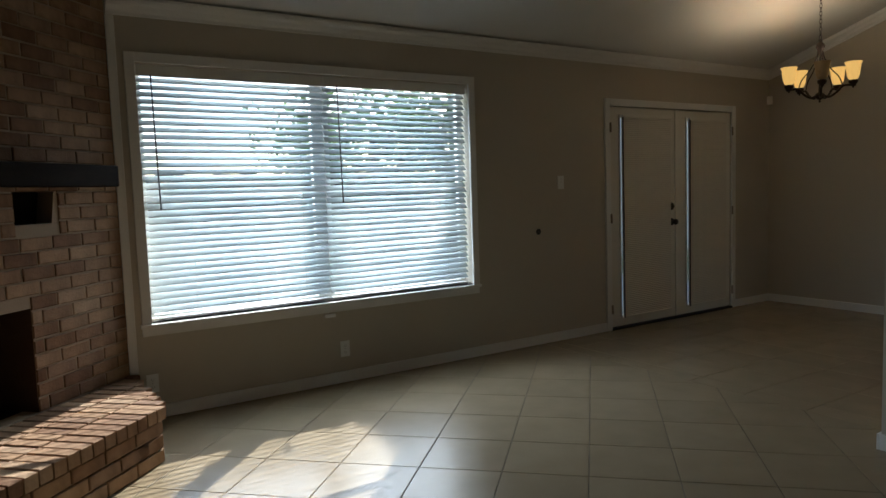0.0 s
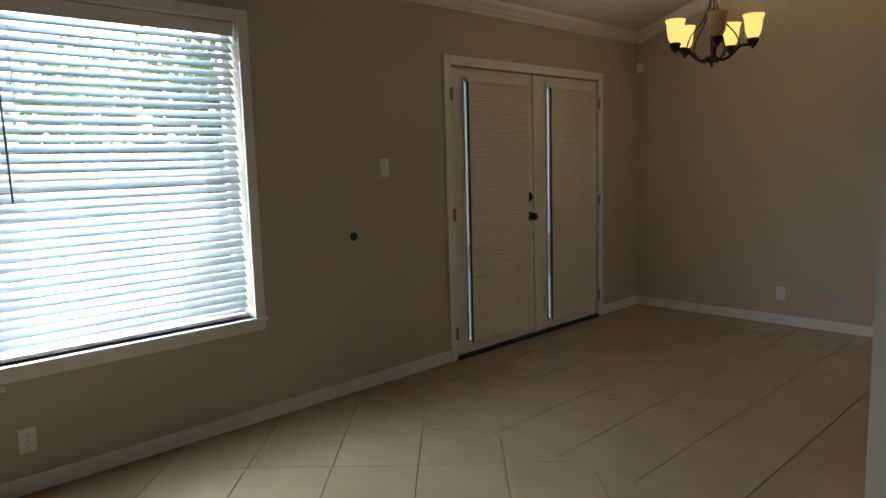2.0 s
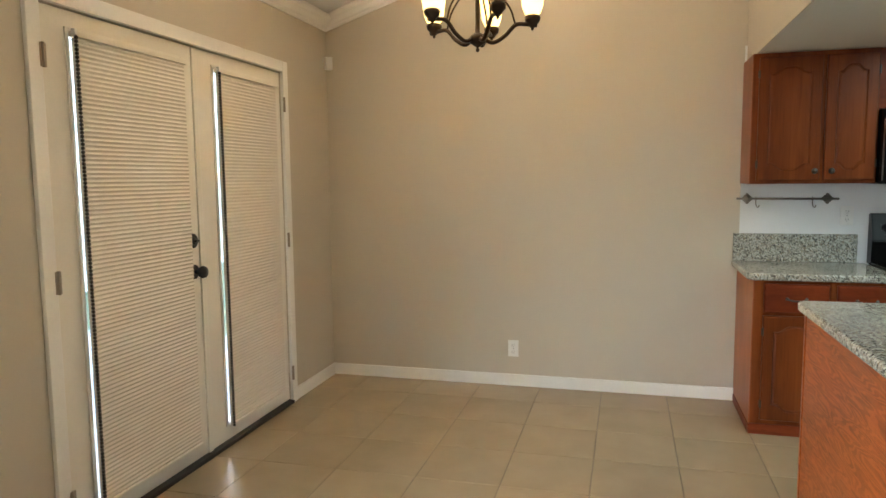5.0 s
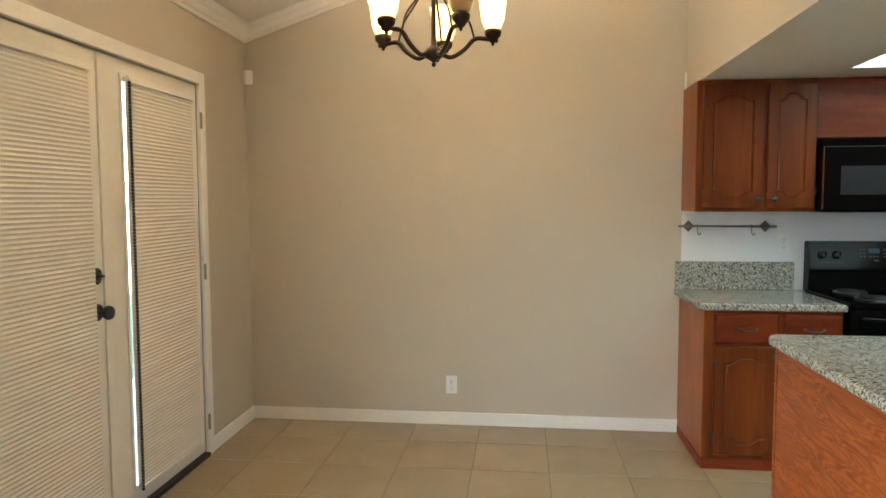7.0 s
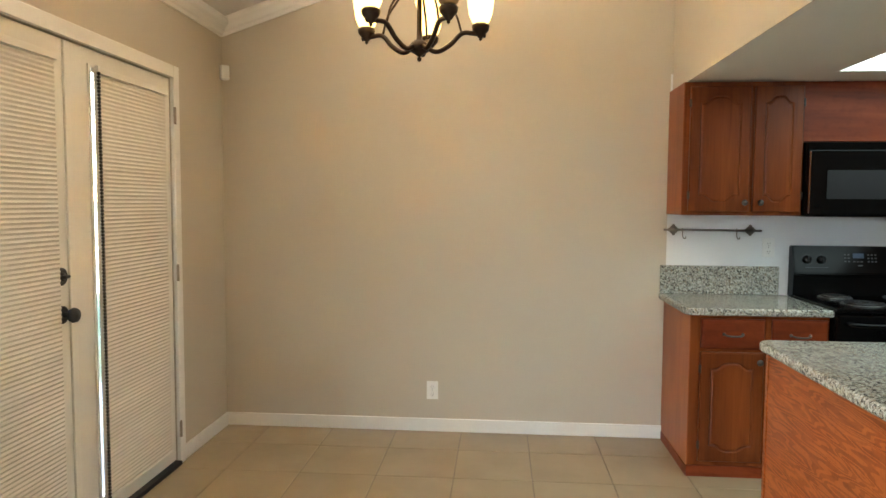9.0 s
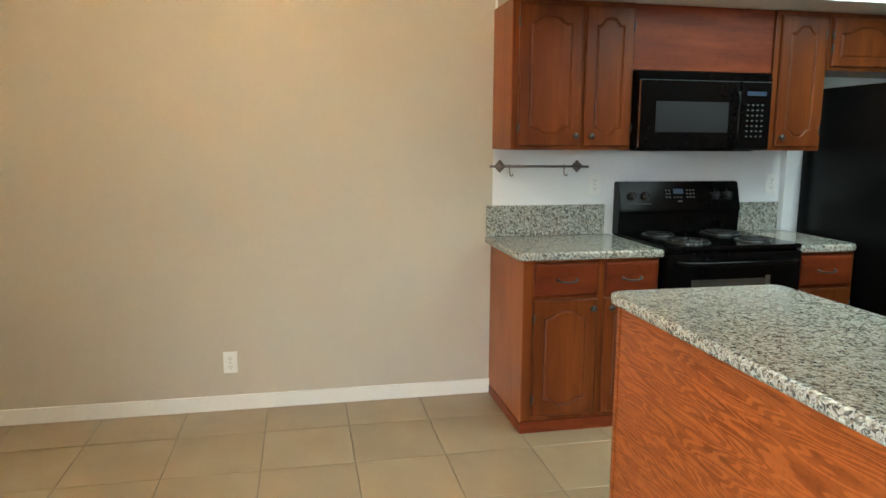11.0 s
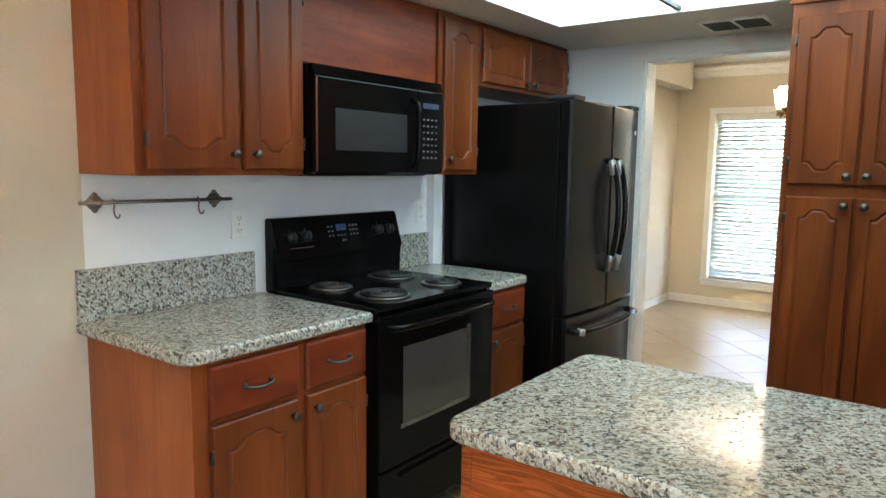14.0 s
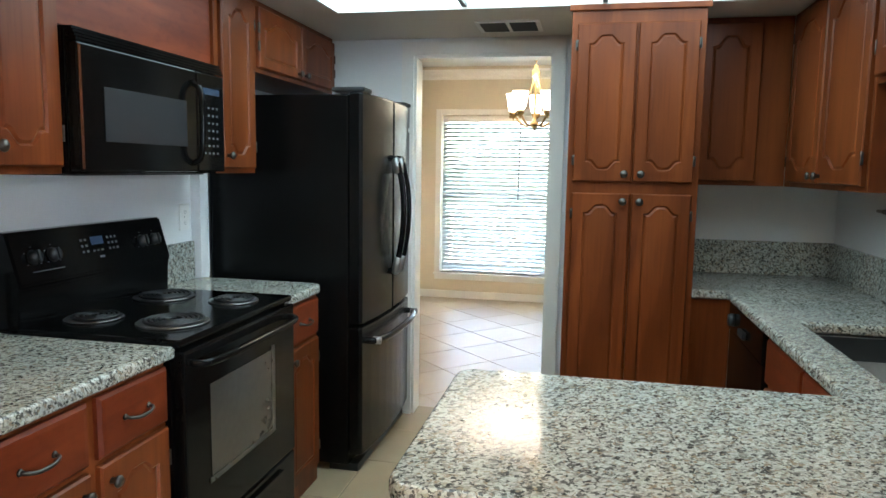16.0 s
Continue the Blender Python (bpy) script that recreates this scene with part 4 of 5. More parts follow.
for x in (0.075, 0.155, 0.60, 0.675):
    for a in (-130, -60, 0, 60, 130):
        dx, dy = 0.033 * math.sin(radians(a)), 0.033 * math.cos(radians(a))
        box(bm, x + dx - 0.003, x + dx + 0.003, dy - 0.0015, dy + 0.0015, 0.0005, 0.0015)
box(bm, 0.36, 0.385, -0.036, -0.028, 0.0005, 0.0015)
box(bm, 0.06, 0.19, -0.047, -0.044, 0.0005, 0.0015)
tagged(part("printed_marks", bm, M["mark"], bg, m=face), kind="stuff")
for x, y, r in ((0.185, -0.205, 0.078), (0.205, -0.475, 0.100), (0.575, -0.195, 0.100), (0.575, -0.480, 0.078)):
    ring = bmesh.new()
    lathe(ring, [(r + 0.006, 0.0), (r + 0.012, 0.003), (r + 0.008, 0.006), (r - 0.004, 0.003), (r - 0.03, -0.004), (0.0, -0.006)], 32)
    dp = part("drip_pan", ring, M["cap"], ck, "chrome drip pan", m=pose(x, y, 0.9185))
    pts, turns = [], 4 if r < 0.09 else 5
    for k in range(turns * 22 + 1):
        a = 2 * math.pi * k / 22
        rr = 0.018 + (r - 0.022) * k / (turns * 22)
        pts.append((rr * math.cos(a), rr * math.sin(a), 0.010))
    part("coil", tube(bmesh.new(), pts, 0.0052, 6), M["black_matt"], dp, "dark spiral heating coil")
od = part("oven_door", boxes((0.004, W - 0.004, -FR - 0.005, -0.601, 0.30, 0.885), bevel=0.008), M["black"], ck)
bm = boxes((0.135, 0.560, -FR - 0.0075, -FR - 0.0055, 0.455, 0.752), bevel=0.0008)
part("window", bm, M["oven_glass"], od, "dark glass oven window")
# Metal trim on right and bottom only, doubling as the bright reflection there.
part("trim_and_glint", boxes((0.548, 0.575, -FR - 0.0085, -FR - 0.0055, 0.44, 0.765), (0.125, 0.5475, -FR - 0.0085, -FR - 0.0055, 0.438, 0.4545)), M["cap"], od)
bm = bmesh.new()
tube(bm, curve_pts([(0.045, -FR - 0.004, 0.842), (0.07, -FR - 0.04, 0.840), (0.20, -FR - 0.052, 0.838), (0.555, -FR - 0.052, 0.838), (0.685, -FR - 0.04, 0.840), (0.71, -FR - 0.004, 0.842)], 5), 0.0125, 10)
part("handle", bm, M["black"], od, "black bar handle")
part("storage_drawer", boxes((0.004, W - 0.004, -FR - 0.002, -0.601, 0.06, 0.292), bevel=0.008), M["black"], ck)
part("drawer_grip", boxes((0.12, 0.63, -FR - 0.014, -FR - 0.003, 0.245, 0.262), bevel=0.004), M["black"], ck)
for x in (0.05, W - 0.05):
    for y in (-0.55, -0.08):
        part("foot", lathe(bmesh.new(), [(0.018, 0), (0.018, 0.029)], 10, at=(x, y, 0.0)), M["black_matt"], ck)

# ---- microwave ----
mw = thing("microwave", EAST(2.690), "black over-range microwave mounted under the cabinet panel", "microwave")
part("body", boxes((0.001, 0.759, -0.355, 0, 1.385, 1.785), bevel=0.004), M["black"], mw)
part("door", boxes((0.001, 0.575, -0.392, -0.3555, 1.392, 1.742), bevel=0.006), M["black"], mw)
part("window", boxes((0.10, 0.51, -0.3945, -0.3925, 1.478, 1.632), bevel=0.0006), M["screen"], mw, "grey mesh window")
part("control_panel", boxes((0.577, 0.759, -0.392, -0.3555, 1.392, 1.742), bevel=0.006), M["black"], mw)
part("vent_grille", boxes(*[(0.001, 0.759, -0.390 + 0.004 * k, -0.3555, 1.746 + 0.010 * k, 1.753 + 0.010 * k) for k in range(4)]), M["black"], mw)
bm = bmesh.new()
tube(bm, curve_pts([(0.545, -0.393, 1.70), (0.545, -0.425, 1.67), (0.545, -0.432, 1.57), (0.545, -0.425, 1.45), (0.545, -0.393, 1.42)], 5), 0.011, 8)
part("handle", bm, M["black"], mw, "black vertical bow handle")
part("display", boxes((0.615, 0.725, -0.3935, -0.3922, 1.668, 1.69)), M["clock"], mw)
bm = bmesh.new()
for r in range(7):
    for c in range(4):
        box(bm, 0.617 + c * 0.028, 0.629 + c * 0.028, -0.3932, -0.3922, 1.455 + r * 0.027, 1.462 + r * 0.027)
tagged(part("key_pad", bm, M["mark"], mw), kind="stuff")
part("vent_underside", boxes((0.05, 0.71, -0.33, -0.05, 1.380, 1.3845)), M["black_matt"], mw)
part("edge_strip", boxes((0.004, 0.012, -0.3945, -0.3922, 1.40, 1.735)), M["chrome"], mw)

# ---- fridge ----
fr = thing("refrigerator", EAST(1.418), "black french-door refrigerator with bottom freezer drawer", "refrigerator")
W, D = 0.832, 0.70


def bowed_front(x0, x1, z0, z1):
    """A door whose face swells towards the middle of the whole front, with rounded edges."""
    face = lambda x: -D - 0.062 - 0.028 * (1 - (2 * x / W - 1) ** 2)  # noqa: E731
    e, n = 0.012, 8
    outline = [(x0, -D - 0.006), (x1, -D - 0.006), (x1, face(x1) + e)]
    outline += [(x, face(x)) for x in (x1 - e - (x1 - x0 - 2 * e) * k / n for k in range(n + 1))] + [(x0, face(x0) + e)]
    bm = bmesh.new()
    prism(bm, outline, 2, z0, z1)
    bmesh.ops.recalc_face_normals(bm, faces=bm.faces)
    caps = [ed for f in bm.faces if abs(f.normal.z) > 0.9 for ed in f.edges]
    bmesh.ops.bevel(bm, geom=list(set(caps)), offset=0.008, segments=2, profile=0.5, affect="EDGES")
    return bm


part("cabinet", boxes((0, W, -D, -0.02, 0.035, 1.735), bevel=0.006), M["fridge"], fr)
for x0, x1, hx in ((0.002, 0.413, 0.370), (0.418, W - 0.002, 0.461)):
    d = part("fridge_door", bowed_front(x0, x1, 0.705, 1.745), M["fridge"], fr)
    bm = bmesh.new()
    tube(bm, curve_pts([(hx, -D - 0.086, 1.465), (hx, -D - 0.118, 1.45), (hx, -D - 0.148, 1.34), (hx, -D - 0.158, 1.20), (hx, -D - 0.148, 1.06), (hx, -D - 0.118, 0.92), (hx, -D - 0.086, 0.90)], 6), 0.0145, 10)
    hd = part("handle", bm, M["black"], d, "long bowed glossy black handle")
    for z0, z1, lean in ((1.385, 1.475, -9), (0.885, 0.985, 12)):
        bm = bmesh.new()
        lathe(bm, [(0.0, 0), (0.0185, 0.008), (0.0185, z1 - z0 - 0.012), (0.0, z1 - z0)], 12, m=pose(hx, -D - 0.112 + (-0.014 if lean < 0 else 0.0), z0, lean, 0, 0))
        part("handle_cap", bm, M["cap"], hd, "grey metal handle end")
fz = part("freezer_drawer", bowed_front(0.002, W - 0.002, 0.085, 0.690), M["fridge"], fr)
bm = bmesh.new()
tube(bm, curve_pts([(0.06, -D - 0.066, 0.620), (0.075, -D - 0.112, 0.620), (0.25, -D - 0.142, 0.616), (0.58, -D - 0.142, 0.616), (0.757, -D - 0.112, 0.620), (0.772, -D - 0.066, 0.620)], 6), 0.0155, 10)
hd = part("handle", bm, M["black"], fz, "bowed glossy black bar handle")
for x in (0.075, 0.757):
    part("handle_cap", lathe(bmesh.new(), [(0.0, 0), (0.0185, 0.006), (0.0185, 0.04), (0.0, 0.046)], 12, m=pose(x, -D - 0.092, 0.620, 90, 0, 0)), M["cap"], hd, "grey metal handle end")
part("hinge_cover", boxes((0.01, 0.13, -D - 0.07, -D + 0.08, 1.7465, 1.768), bevel=0.008), M["black_matt"], fr)
part("hinge_cover", boxes((W - 0.13, W - 0.01, -D - 0.07, -D + 0.08, 1.7465, 1.768), bevel=0.008), M["black_matt"], fr)
part("base_grille", boxes((0.02, W - 0.02, -D - 0.04, -D + 0.1, 0.0, 0.034)), M["black_matt"], fr)
part("badge", lathe(bmesh.new(), [(0.013, 0), (0.012, 0.003), (0.0, 0.003)], 14, m=pose(0.76, -D - 0.073, 1.62, 90, 0, 0)), M["steel"], fr)
for x in (0.05, W - 0.05):
    part("foot", lathe(bmesh.new(), [(0.022, 0), (0.022, 0.034)], 10, at=(x, -0.1, 0)), M["black_matt"], fr)

# ---- towel rail and wall plates ----
tr = thing("towel_rail", EAST(3.36), "dark metal rail with two hooks on white wall", "towel rail")
part("bar", tube(bmesh.new(), [(0.0, -0.035, 1.292), (0.57, -0.035, 1.290)], 0.0065, 10), M["iron"], tr)
for x in (0.065, 0.515):
    bm = bmesh.new()
    lathe(bm, [(0.026, 0), (0.026, 0.004), (0.012, 0.008), (0.009, 0.04), (0.0, 0.044)], 16, m=pose(x, 0, 1.291, 90, 0, 0))
    for a in (0, 90, 180, 270):
        lathe(bm, [(0.010, 0.0), (0.010, 0.005), (0.0, 0.006)], 8, m=pose(x + 0.024 * math.cos(radians(a)), 0, 1.291 + 0.024 * math.sin(radians(a)), 90, 0, 0))
    part("bracket", bm, M["iron"], tr)
for x in (0.11, 0.425):
    part("hook", tube(bmesh.new(), curve_pts([(x, -0.035, 1.302), (x, -0.044, 1.29), (x, -0.038, 1.265), (x + 0.006, -0.038, 1.243), (x + 0.016, -0.038, 1.24), (x + 0.02, -0.038, 1.252)], 4), 0.003, 6), M["iron"], tr)

copy_thing(tr, pose(XS + 0.009, 1.175, -0.022, 0, 0, 90))


def plate(name, m, label, kind):
    """A wall plate, its face towards local -y."""
    p = thing(name, m, label, kind, name + "s")
    part("cover", boxes((-0.036, 0.036, -0.006, -0.0005, -0.058, 0.058), bevel=0.002), M["plate"], p)
    if kind == "socket":
        for z in (0.024, -0.024):
            part("socket_face", boxes((-0.016, 0.016, -0.0085, -0.0062, z - 0.014, z + 0.014), bevel=0.001), M["plate"], p)
            part("slots", boxes((-0.008, -0.006, -0.0092, -0.0087, z - 0.004, z + 0.006), (0.006, 0.008, -0.0092, -0.0087, z - 0.004, z + 0.006), (-0.002, 0.002, -0.0092, -0.0087, z - 0.011, z - 0.007)), M["slot"], p)
    else:
        part("toggle", boxes((-0.005, 0.005, -0.018, -0.0062, -0.004, 0.012), bevel=0.002), M["plate"], p)
    for z in (0.0,) if kind == "socket" else (0.03, -0.03):
        part("screw", lathe(bmesh.new(), [(0.003, 0), (0.002, 0.001), (0, 0.0012)], 8, m=pose(0, -0.0062, z, 90, 0, 0)), M["mark"], p)
    return p


plate("wall_socket", pose(XE, 4.757, 0.262, 0, 0, -90), "white double socket plate on the tan end wall", "socket")
plate("wall_socket", pose(3.707, YN, 0.245), "white double socket plate under the wide window", "socket")
plate("wall_socket", pose(2.39, YN, 0.225), "white double socket plate beside the hearth", "socket")
plate("wall_socket", pose(XE, 2.735, 1.188, 0, 0, -90), "white double socket plate beside the cooker", "socket")
plate("wall_socket", pose(XE, 1.600, 1.186, 0, 0, -90), "white double socket plate near the fridge", "socket")
plate("wall_socket", pose(XL2, -0.95, 0.33, 0, 0, -90), "white double socket plate in the next room", "socket")
plate("light_switch", pose(5.838, YN, 1.408), "white light switch beside the patio doors", "switch")
cap = thing("wall_outlet_ring", pose(5.572, YN, 0.988), "small dark round cable outlet in the wall", "cable outlet")
part("ring", lathe(bmesh.new(), [(0.026, 0.0), (0.026, 0.004), (0.021, 0.007), (0.017, 0.004), (0.0, 0.003)], 20, m=pose(0, 0, 0, 90, 0, 0)), M["dark"], cap)
part("plug", lathe(bmesh.new(), [(0.010, 0.004), (0.008, 0.009), (0, 0.010)], 12, m=pose(0, 0, 0, 90, 0, 0)), M["pewter"], cap)
s = thing("motion_sensor_box", pose(XE - 0.012, YN - 0.012, 2.25, 0, 0, -45), "small white alarm sensor in the corner", "alarm sensor")
part("case", boxes((-0.026, 0.026, -0.045, -0.005, -0.045, 0.045), bevel=0.008), M["plate"], s)
part("lens", boxes((-0.018, 0.018, -0.0475, -0.0455, -0.035, -0.005), bevel=0.0008), M["trim"], s)
part("mount", boxes((-0.01, 0.01, -0.0045, 0.005, -0.02, 0.02)), M["plate"], s)
s = thing("blind_bracket", pose(3.60, YN, 0.502), "small white bracket under the window apron", "bracket")
part("clip", boxes((-0.04, 0.04, -0.022, -0.0005, -0.012, 0.012), bevel=0.004), M["plate"], s)

# ceiling vent
v = thing("ceiling_vent", pose(7.632, 0.87, HK), "white ceiling air vent with two dark grilles", "air vent")
part("frame", boxes((-0.155, 0.155, -0.125, -0.105, -0.010, -0.0005), (-0.155, 0.155, 0.105, 0.125, -0.010, -0.0005), (-0.155, -0.135, -0.105, 0.105, -0.010, -0.0005), (0.135, 0.155, -0.105, 0.105, -0.010, -0.0005), (-0.008, 0.008, -0.105, 0.105, -0.010, -0.0005)), M["plate"], v)
part("backing", boxes((-0.135, 0.135, -0.105, 0.105, -0.0018, -0.0006)), M["slot"], v)
for k in range(9):
    y = -0.092 + 0.023 * k
    for x0, x1 in ((-0.134, -0.009), (0.009, 0.134)):
        bm = boxes((x0, x1, -0.008, 0.008, -0.0006, 0.0006))
        part("slat", bm, M["mark"], v, m=pose(0, y, -0.0065, 35, 0, 0))


# ---- chandeliers ----
def chandelier(name, m, top, metal, lit, dark_one, label, size=1.0, first=-40.0, energy=6.0):
    """Five upturned glass bells on curved arms; z = 0 at the lowest finial; top: height of the ceiling above it."""
    ch = thing(name, m, label, "chandelier")
    bm = bmesh.new()
    lathe(bm, [(0.0, 0.0), (0.008, 0.006), (0.009, 0.014), (0.004, 0.02), (0.016, 0.028), (0.036, 0.04), (0.042, 0.058), (0.03, 0.075), (0.012, 0.085), (0.010, 0.12), (0.009, 0.40), (0.020, 0.42), (0.036, 0.45), (0.030, 0.47), (0.013, 0.485), (0.016, 0.51), (0.0, 0.515)], 16)
    part("stem", bm, M[metal], ch)
    z, k = 0.51, 0
    bm = bmesh.new()
    while z < top - 0.035:
        pts = [(0.010 * math.cos(a) if k % 2 else 0, 0 if k % 2 else 0.010 * math.cos(a), z + 0.017 + 0.020 * math.sin(a)) for a in [2 * math.pi * j / 10 for j in range(11)]]
        tube(bm, pts, 0.0025, 5)
        z, k = z + 0.031, k + 1
    part("chain", bm, M[metal], ch)
    part("canopy", lathe(bmesh.new(), [(0.012, top - 0.05), (0.05, top - 0.03), (0.06, top + 0.012), (0.0, top + 0.014)], 18), M[metal], ch)
    R = 0.24 * size
    for i in range(5):
        a = radians(first + 72 * i)
        d = Vector((-math.cos(a), -math.sin(a), 0))
        P = lambda r, h: d * r + Vector((0, 0, h))  # noqa: E731,B023
        tube(arm := bmesh.new(), curve_pts([P(0.03, 0.055), P(0.07, 0.042), P(0.12, 0.07), P(0.165, 0.115), P(0.21, 0.118), P(R + 0.02, 0.112)], 5), [0.0095] * 26, 8)
        lathe(arm, [(0.0, -0.016), (0.007, -0.01), (0.006, -0.004), (0.012, 0.0), (0.02, 0.012), (0.032, 0.024), (0.036, 0.042), (0.028, 0.05), (0.0, 0.05)], 14, at=tuple(P(R, 0.105)))
        tube(arm, curve_pts([P(0.165, 0.118), P(0.14, 0.19), P(0.075, 0.27), P(0.03, 0.36), P(0.016, 0.43)], 5), 0.0045, 6)
        ar = part("arm", arm, M[metal], ch)
        glassy = M["unlit_shade"] if i == dark_one else M[lit]
        bell = bmesh.new()
        lathe(bell, [(0.020, 0.0), (0.034, 0.006), (0.045, 0.035), (0.051, 0.080), (0.055, 0.115), (0.064, 0.137), (0.062, 0.139), (0.052, 0.116), (0.048, 0.080), (0.042, 0.035), (0.02, 0.008)], 20, at=tuple(P(R, 0.157)))
        part("glass_shade", bell, glassy, ar, "unlit amber glass bell" if i == dark_one else "glowing glass bell")
        if i != dark_one and energy:
            q = m @ P(R, 0.27)
            lamp("chandelier_bulb", "POINT", Matrix.Translation(q), energy, (1.0, 0.79, 0.55), radius=0.02)
    return ch


chandelier("chandelier", pose(7.375, 4.66, 1.985), vault(4.66) - 1.985 - 0.02, "bronze", "lit_shade", 1, "dark bronze five-arm chandelier with amber glass shades, four lit", 1.0, -40, 2.1)
chandelier("chandelier", pose(7.66, -1.2, 1.72), 2.50 - 1.72 - 0.015, "brass", "white_shade", 9, "antique brass chandelier with white glass shades in next room", 0.75, 20, 1.5)


# ---- fireplace in the corner ----
FP = pose(2.262, YN - 0.001, 0, 0, 0, 225)   # local x runs along the brick face away from the window wall, local y into the room
fp = thing("fireplace", FP, "tan brick corner fireplace with raised hearth and dark firebox", "fireplace")
# in this frame +y points behind the face; the face is y = 0 and the room is at y > 0
CO, BL, J = 0.0755, 0.215, 0.010
OPEN = (0.71, 1.75, 0.30, 0.84)
NICHE = (0.475, 0.77, 1.265, 1.435)
HH = 0.30
FACE_TOP, FACE_LEN = 3.25, 2.6


def brick_mesh(w, h, d):
    bm = bmesh.new()
    e = 0.004
    back = [bm.verts.new((x, 0, z)) for x, z in ((0, 0), (w, 0), (w, h), (0, h))]
    mid = [bm.verts.new((x, d - e, z)) for x, z in ((0, 0), (w, 0), (w, h), (0, h))]
    top = [bm.verts.new((x, d, z)) for x, z in ((e, e), (w - e, e), (w - e, h - e), (e, h - e))]
    for a, b in ((back, mid), (mid, top)):
        for k in range(4):
            bm.faces.new((a[k], a[(k + 1) % 4], b[(k + 1) % 4], b[k]))
    bm.faces.new(top)
    return bm


_bricks = {}


def brick_data(w, h, d):
    key = (round(w, 3), round(h, 3), round(d, 3))
    if key not in _bricks:
        _bricks[key] = mesh_of(brick_mesh(*key), "brick", M["brick"])
    return _bricks[key]


for s in ((0.0, NICHE[0], -0.10, 0.0, 0, FACE_TOP), (NICHE[0], OPEN[0], -0.10, 0.0, 0, NICHE[2]), (NICHE[0], OPEN[0], -0.10, 0.0, NICHE[3], FACE_TOP), (OPEN[1], FACE_LEN, -0.10, 0.0, 0, FACE_TOP), (OPEN[0], OPEN[1], -0.10, 0.0, OPEN[3], NICHE[2]), (OPEN[0], OPEN[1], -0.10, 0.0, 0, OPEN[2]),
          (NICHE[1], OPEN[1], -0.10, 0.0, NICHE[2], NICHE[3]), (OPEN[0], OPEN[1], -0.10, 0.0, NICHE[3], FACE_TOP)):
    part("mortar_bed", boxes(s), M["mortar"], fp)
part("firebox", boxes((OPEN[0], OPEN[1], -0.55, -0.53, OPEN[2], OPEN[3]), (OPEN[0] - 0.02, OPEN[0], -0.55, -0.10, OPEN[2], OPEN[3]), (OPEN[1], OPEN[1] + 0.02, -0.55, -0.10, OPEN[2], OPEN[3]), (OPEN[0], OPEN[1], -0.55, -0.10, OPEN[3], OPEN[3] + 0.02), (OPEN[0], OPEN[1], -0.55, -0.10, OPEN[2] - 0.02, OPEN[2])), M["near_black"], fp, "sooty black firebox")
n0, n1, n2, n3 = NICHE
# vent recess is near-black all over, the same material as the firebox
part("warm_air_vent", boxes((n0, n1, -0.12, -0.101, n2, n3), (n0, n1, -0.10, -0.004, n2 + 0.001, n2 + 0.004), (n0, n1, -0.10, -0.004, n3 - 0.004, n3 - 0.001), (n1 - 0.004, n1 - 0.001, -0.10, -0.004, n2 + 0.005, n3 - 0.005)), M["near_black"], fp, "dark recessed air vent")
bm = bmesh.new()
prism(bm, [(n0 + 0.001, n3 - 0.001), (n0 + 0.001, n2 + 0.001), (n0 + 0.05, n2 + 0.001), (n0 + 0.02, n3 - 0.001)], 1, -0.10, -0.002)
part("vent_cheek", bm, M["mortar"], fp, "slanting mortared cheek of the vent")
# reveal in a darker brown than the face bricks
part("jamb", boxes((OPEN[0] - 0.001, OPEN[0] + 0.004, -0.36, -0.002, OPEN[2], OPEN[3])), M["brown_brick"], fp, "dark brown brick reveal of the firebox")
rng = random.Random(4)
n_parts, rest = 0, bmesh.new()
for row in range(int((FACE_TOP - 0.0) / CO)):
    z = row * CO
    if z + CO < HH + 0.02:
        continue
    x = 0.004 - (BL / 2 if row % 2 else 0.0)
    while x < FACE_LEN - 0.05:
        a, b = max(x, 0.004), min(x + BL - J, FACE_LEN)
        x += BL
        pieces = [(a, b)]
        for hole in (OPEN, NICHE):
            if z + CO - J > hole[2] + 0.004 and z < hole[3] - 0.004:
                cut = []
                for p, q in pieces:
                    if q <= hole[0] or p >= hole[1]:
                        cut.append((p, q))
                    else:
                        cut += [(p, hole[0])] if p < hole[0] - 0.03 else []
                        cut += [(hole[1], q)] if q > hole[1] + 0.03 else []
                pieces = cut
        for p, q in pieces:
            if q - p < 0.03:
                continue
            d = 0.007 + rng.uniform(-0.002, 0.003)
            at = (p + rng.uniform(-0.001, 0.001), 0.0, z + rng.uniform(-0.002, 0.002))
            if p < 1.15 and z < 2.55 and n_parts < 230:
                part("brick", brick_data(q - p, CO - J, round(d / 0.002) * 0.002), None, fp, m=pose(*at, 0, rng.uniform(-0.6, 0.6), 0))
                n_parts += 1
            else:
                box(rest, at[0], at[0] + q - p, 0.0, d, at[2], at[2] + CO - J)
tagged(part("far_brickwork", rest, M["brick"], fp), kind="stuff")
part("mantel", boxes((0.11, FACE_LEN - 0.3, 0.001, 0.11, 1.455, 1.575), bevel=0.008), M["beam"], fp, "dark stained wooden mantel beam")
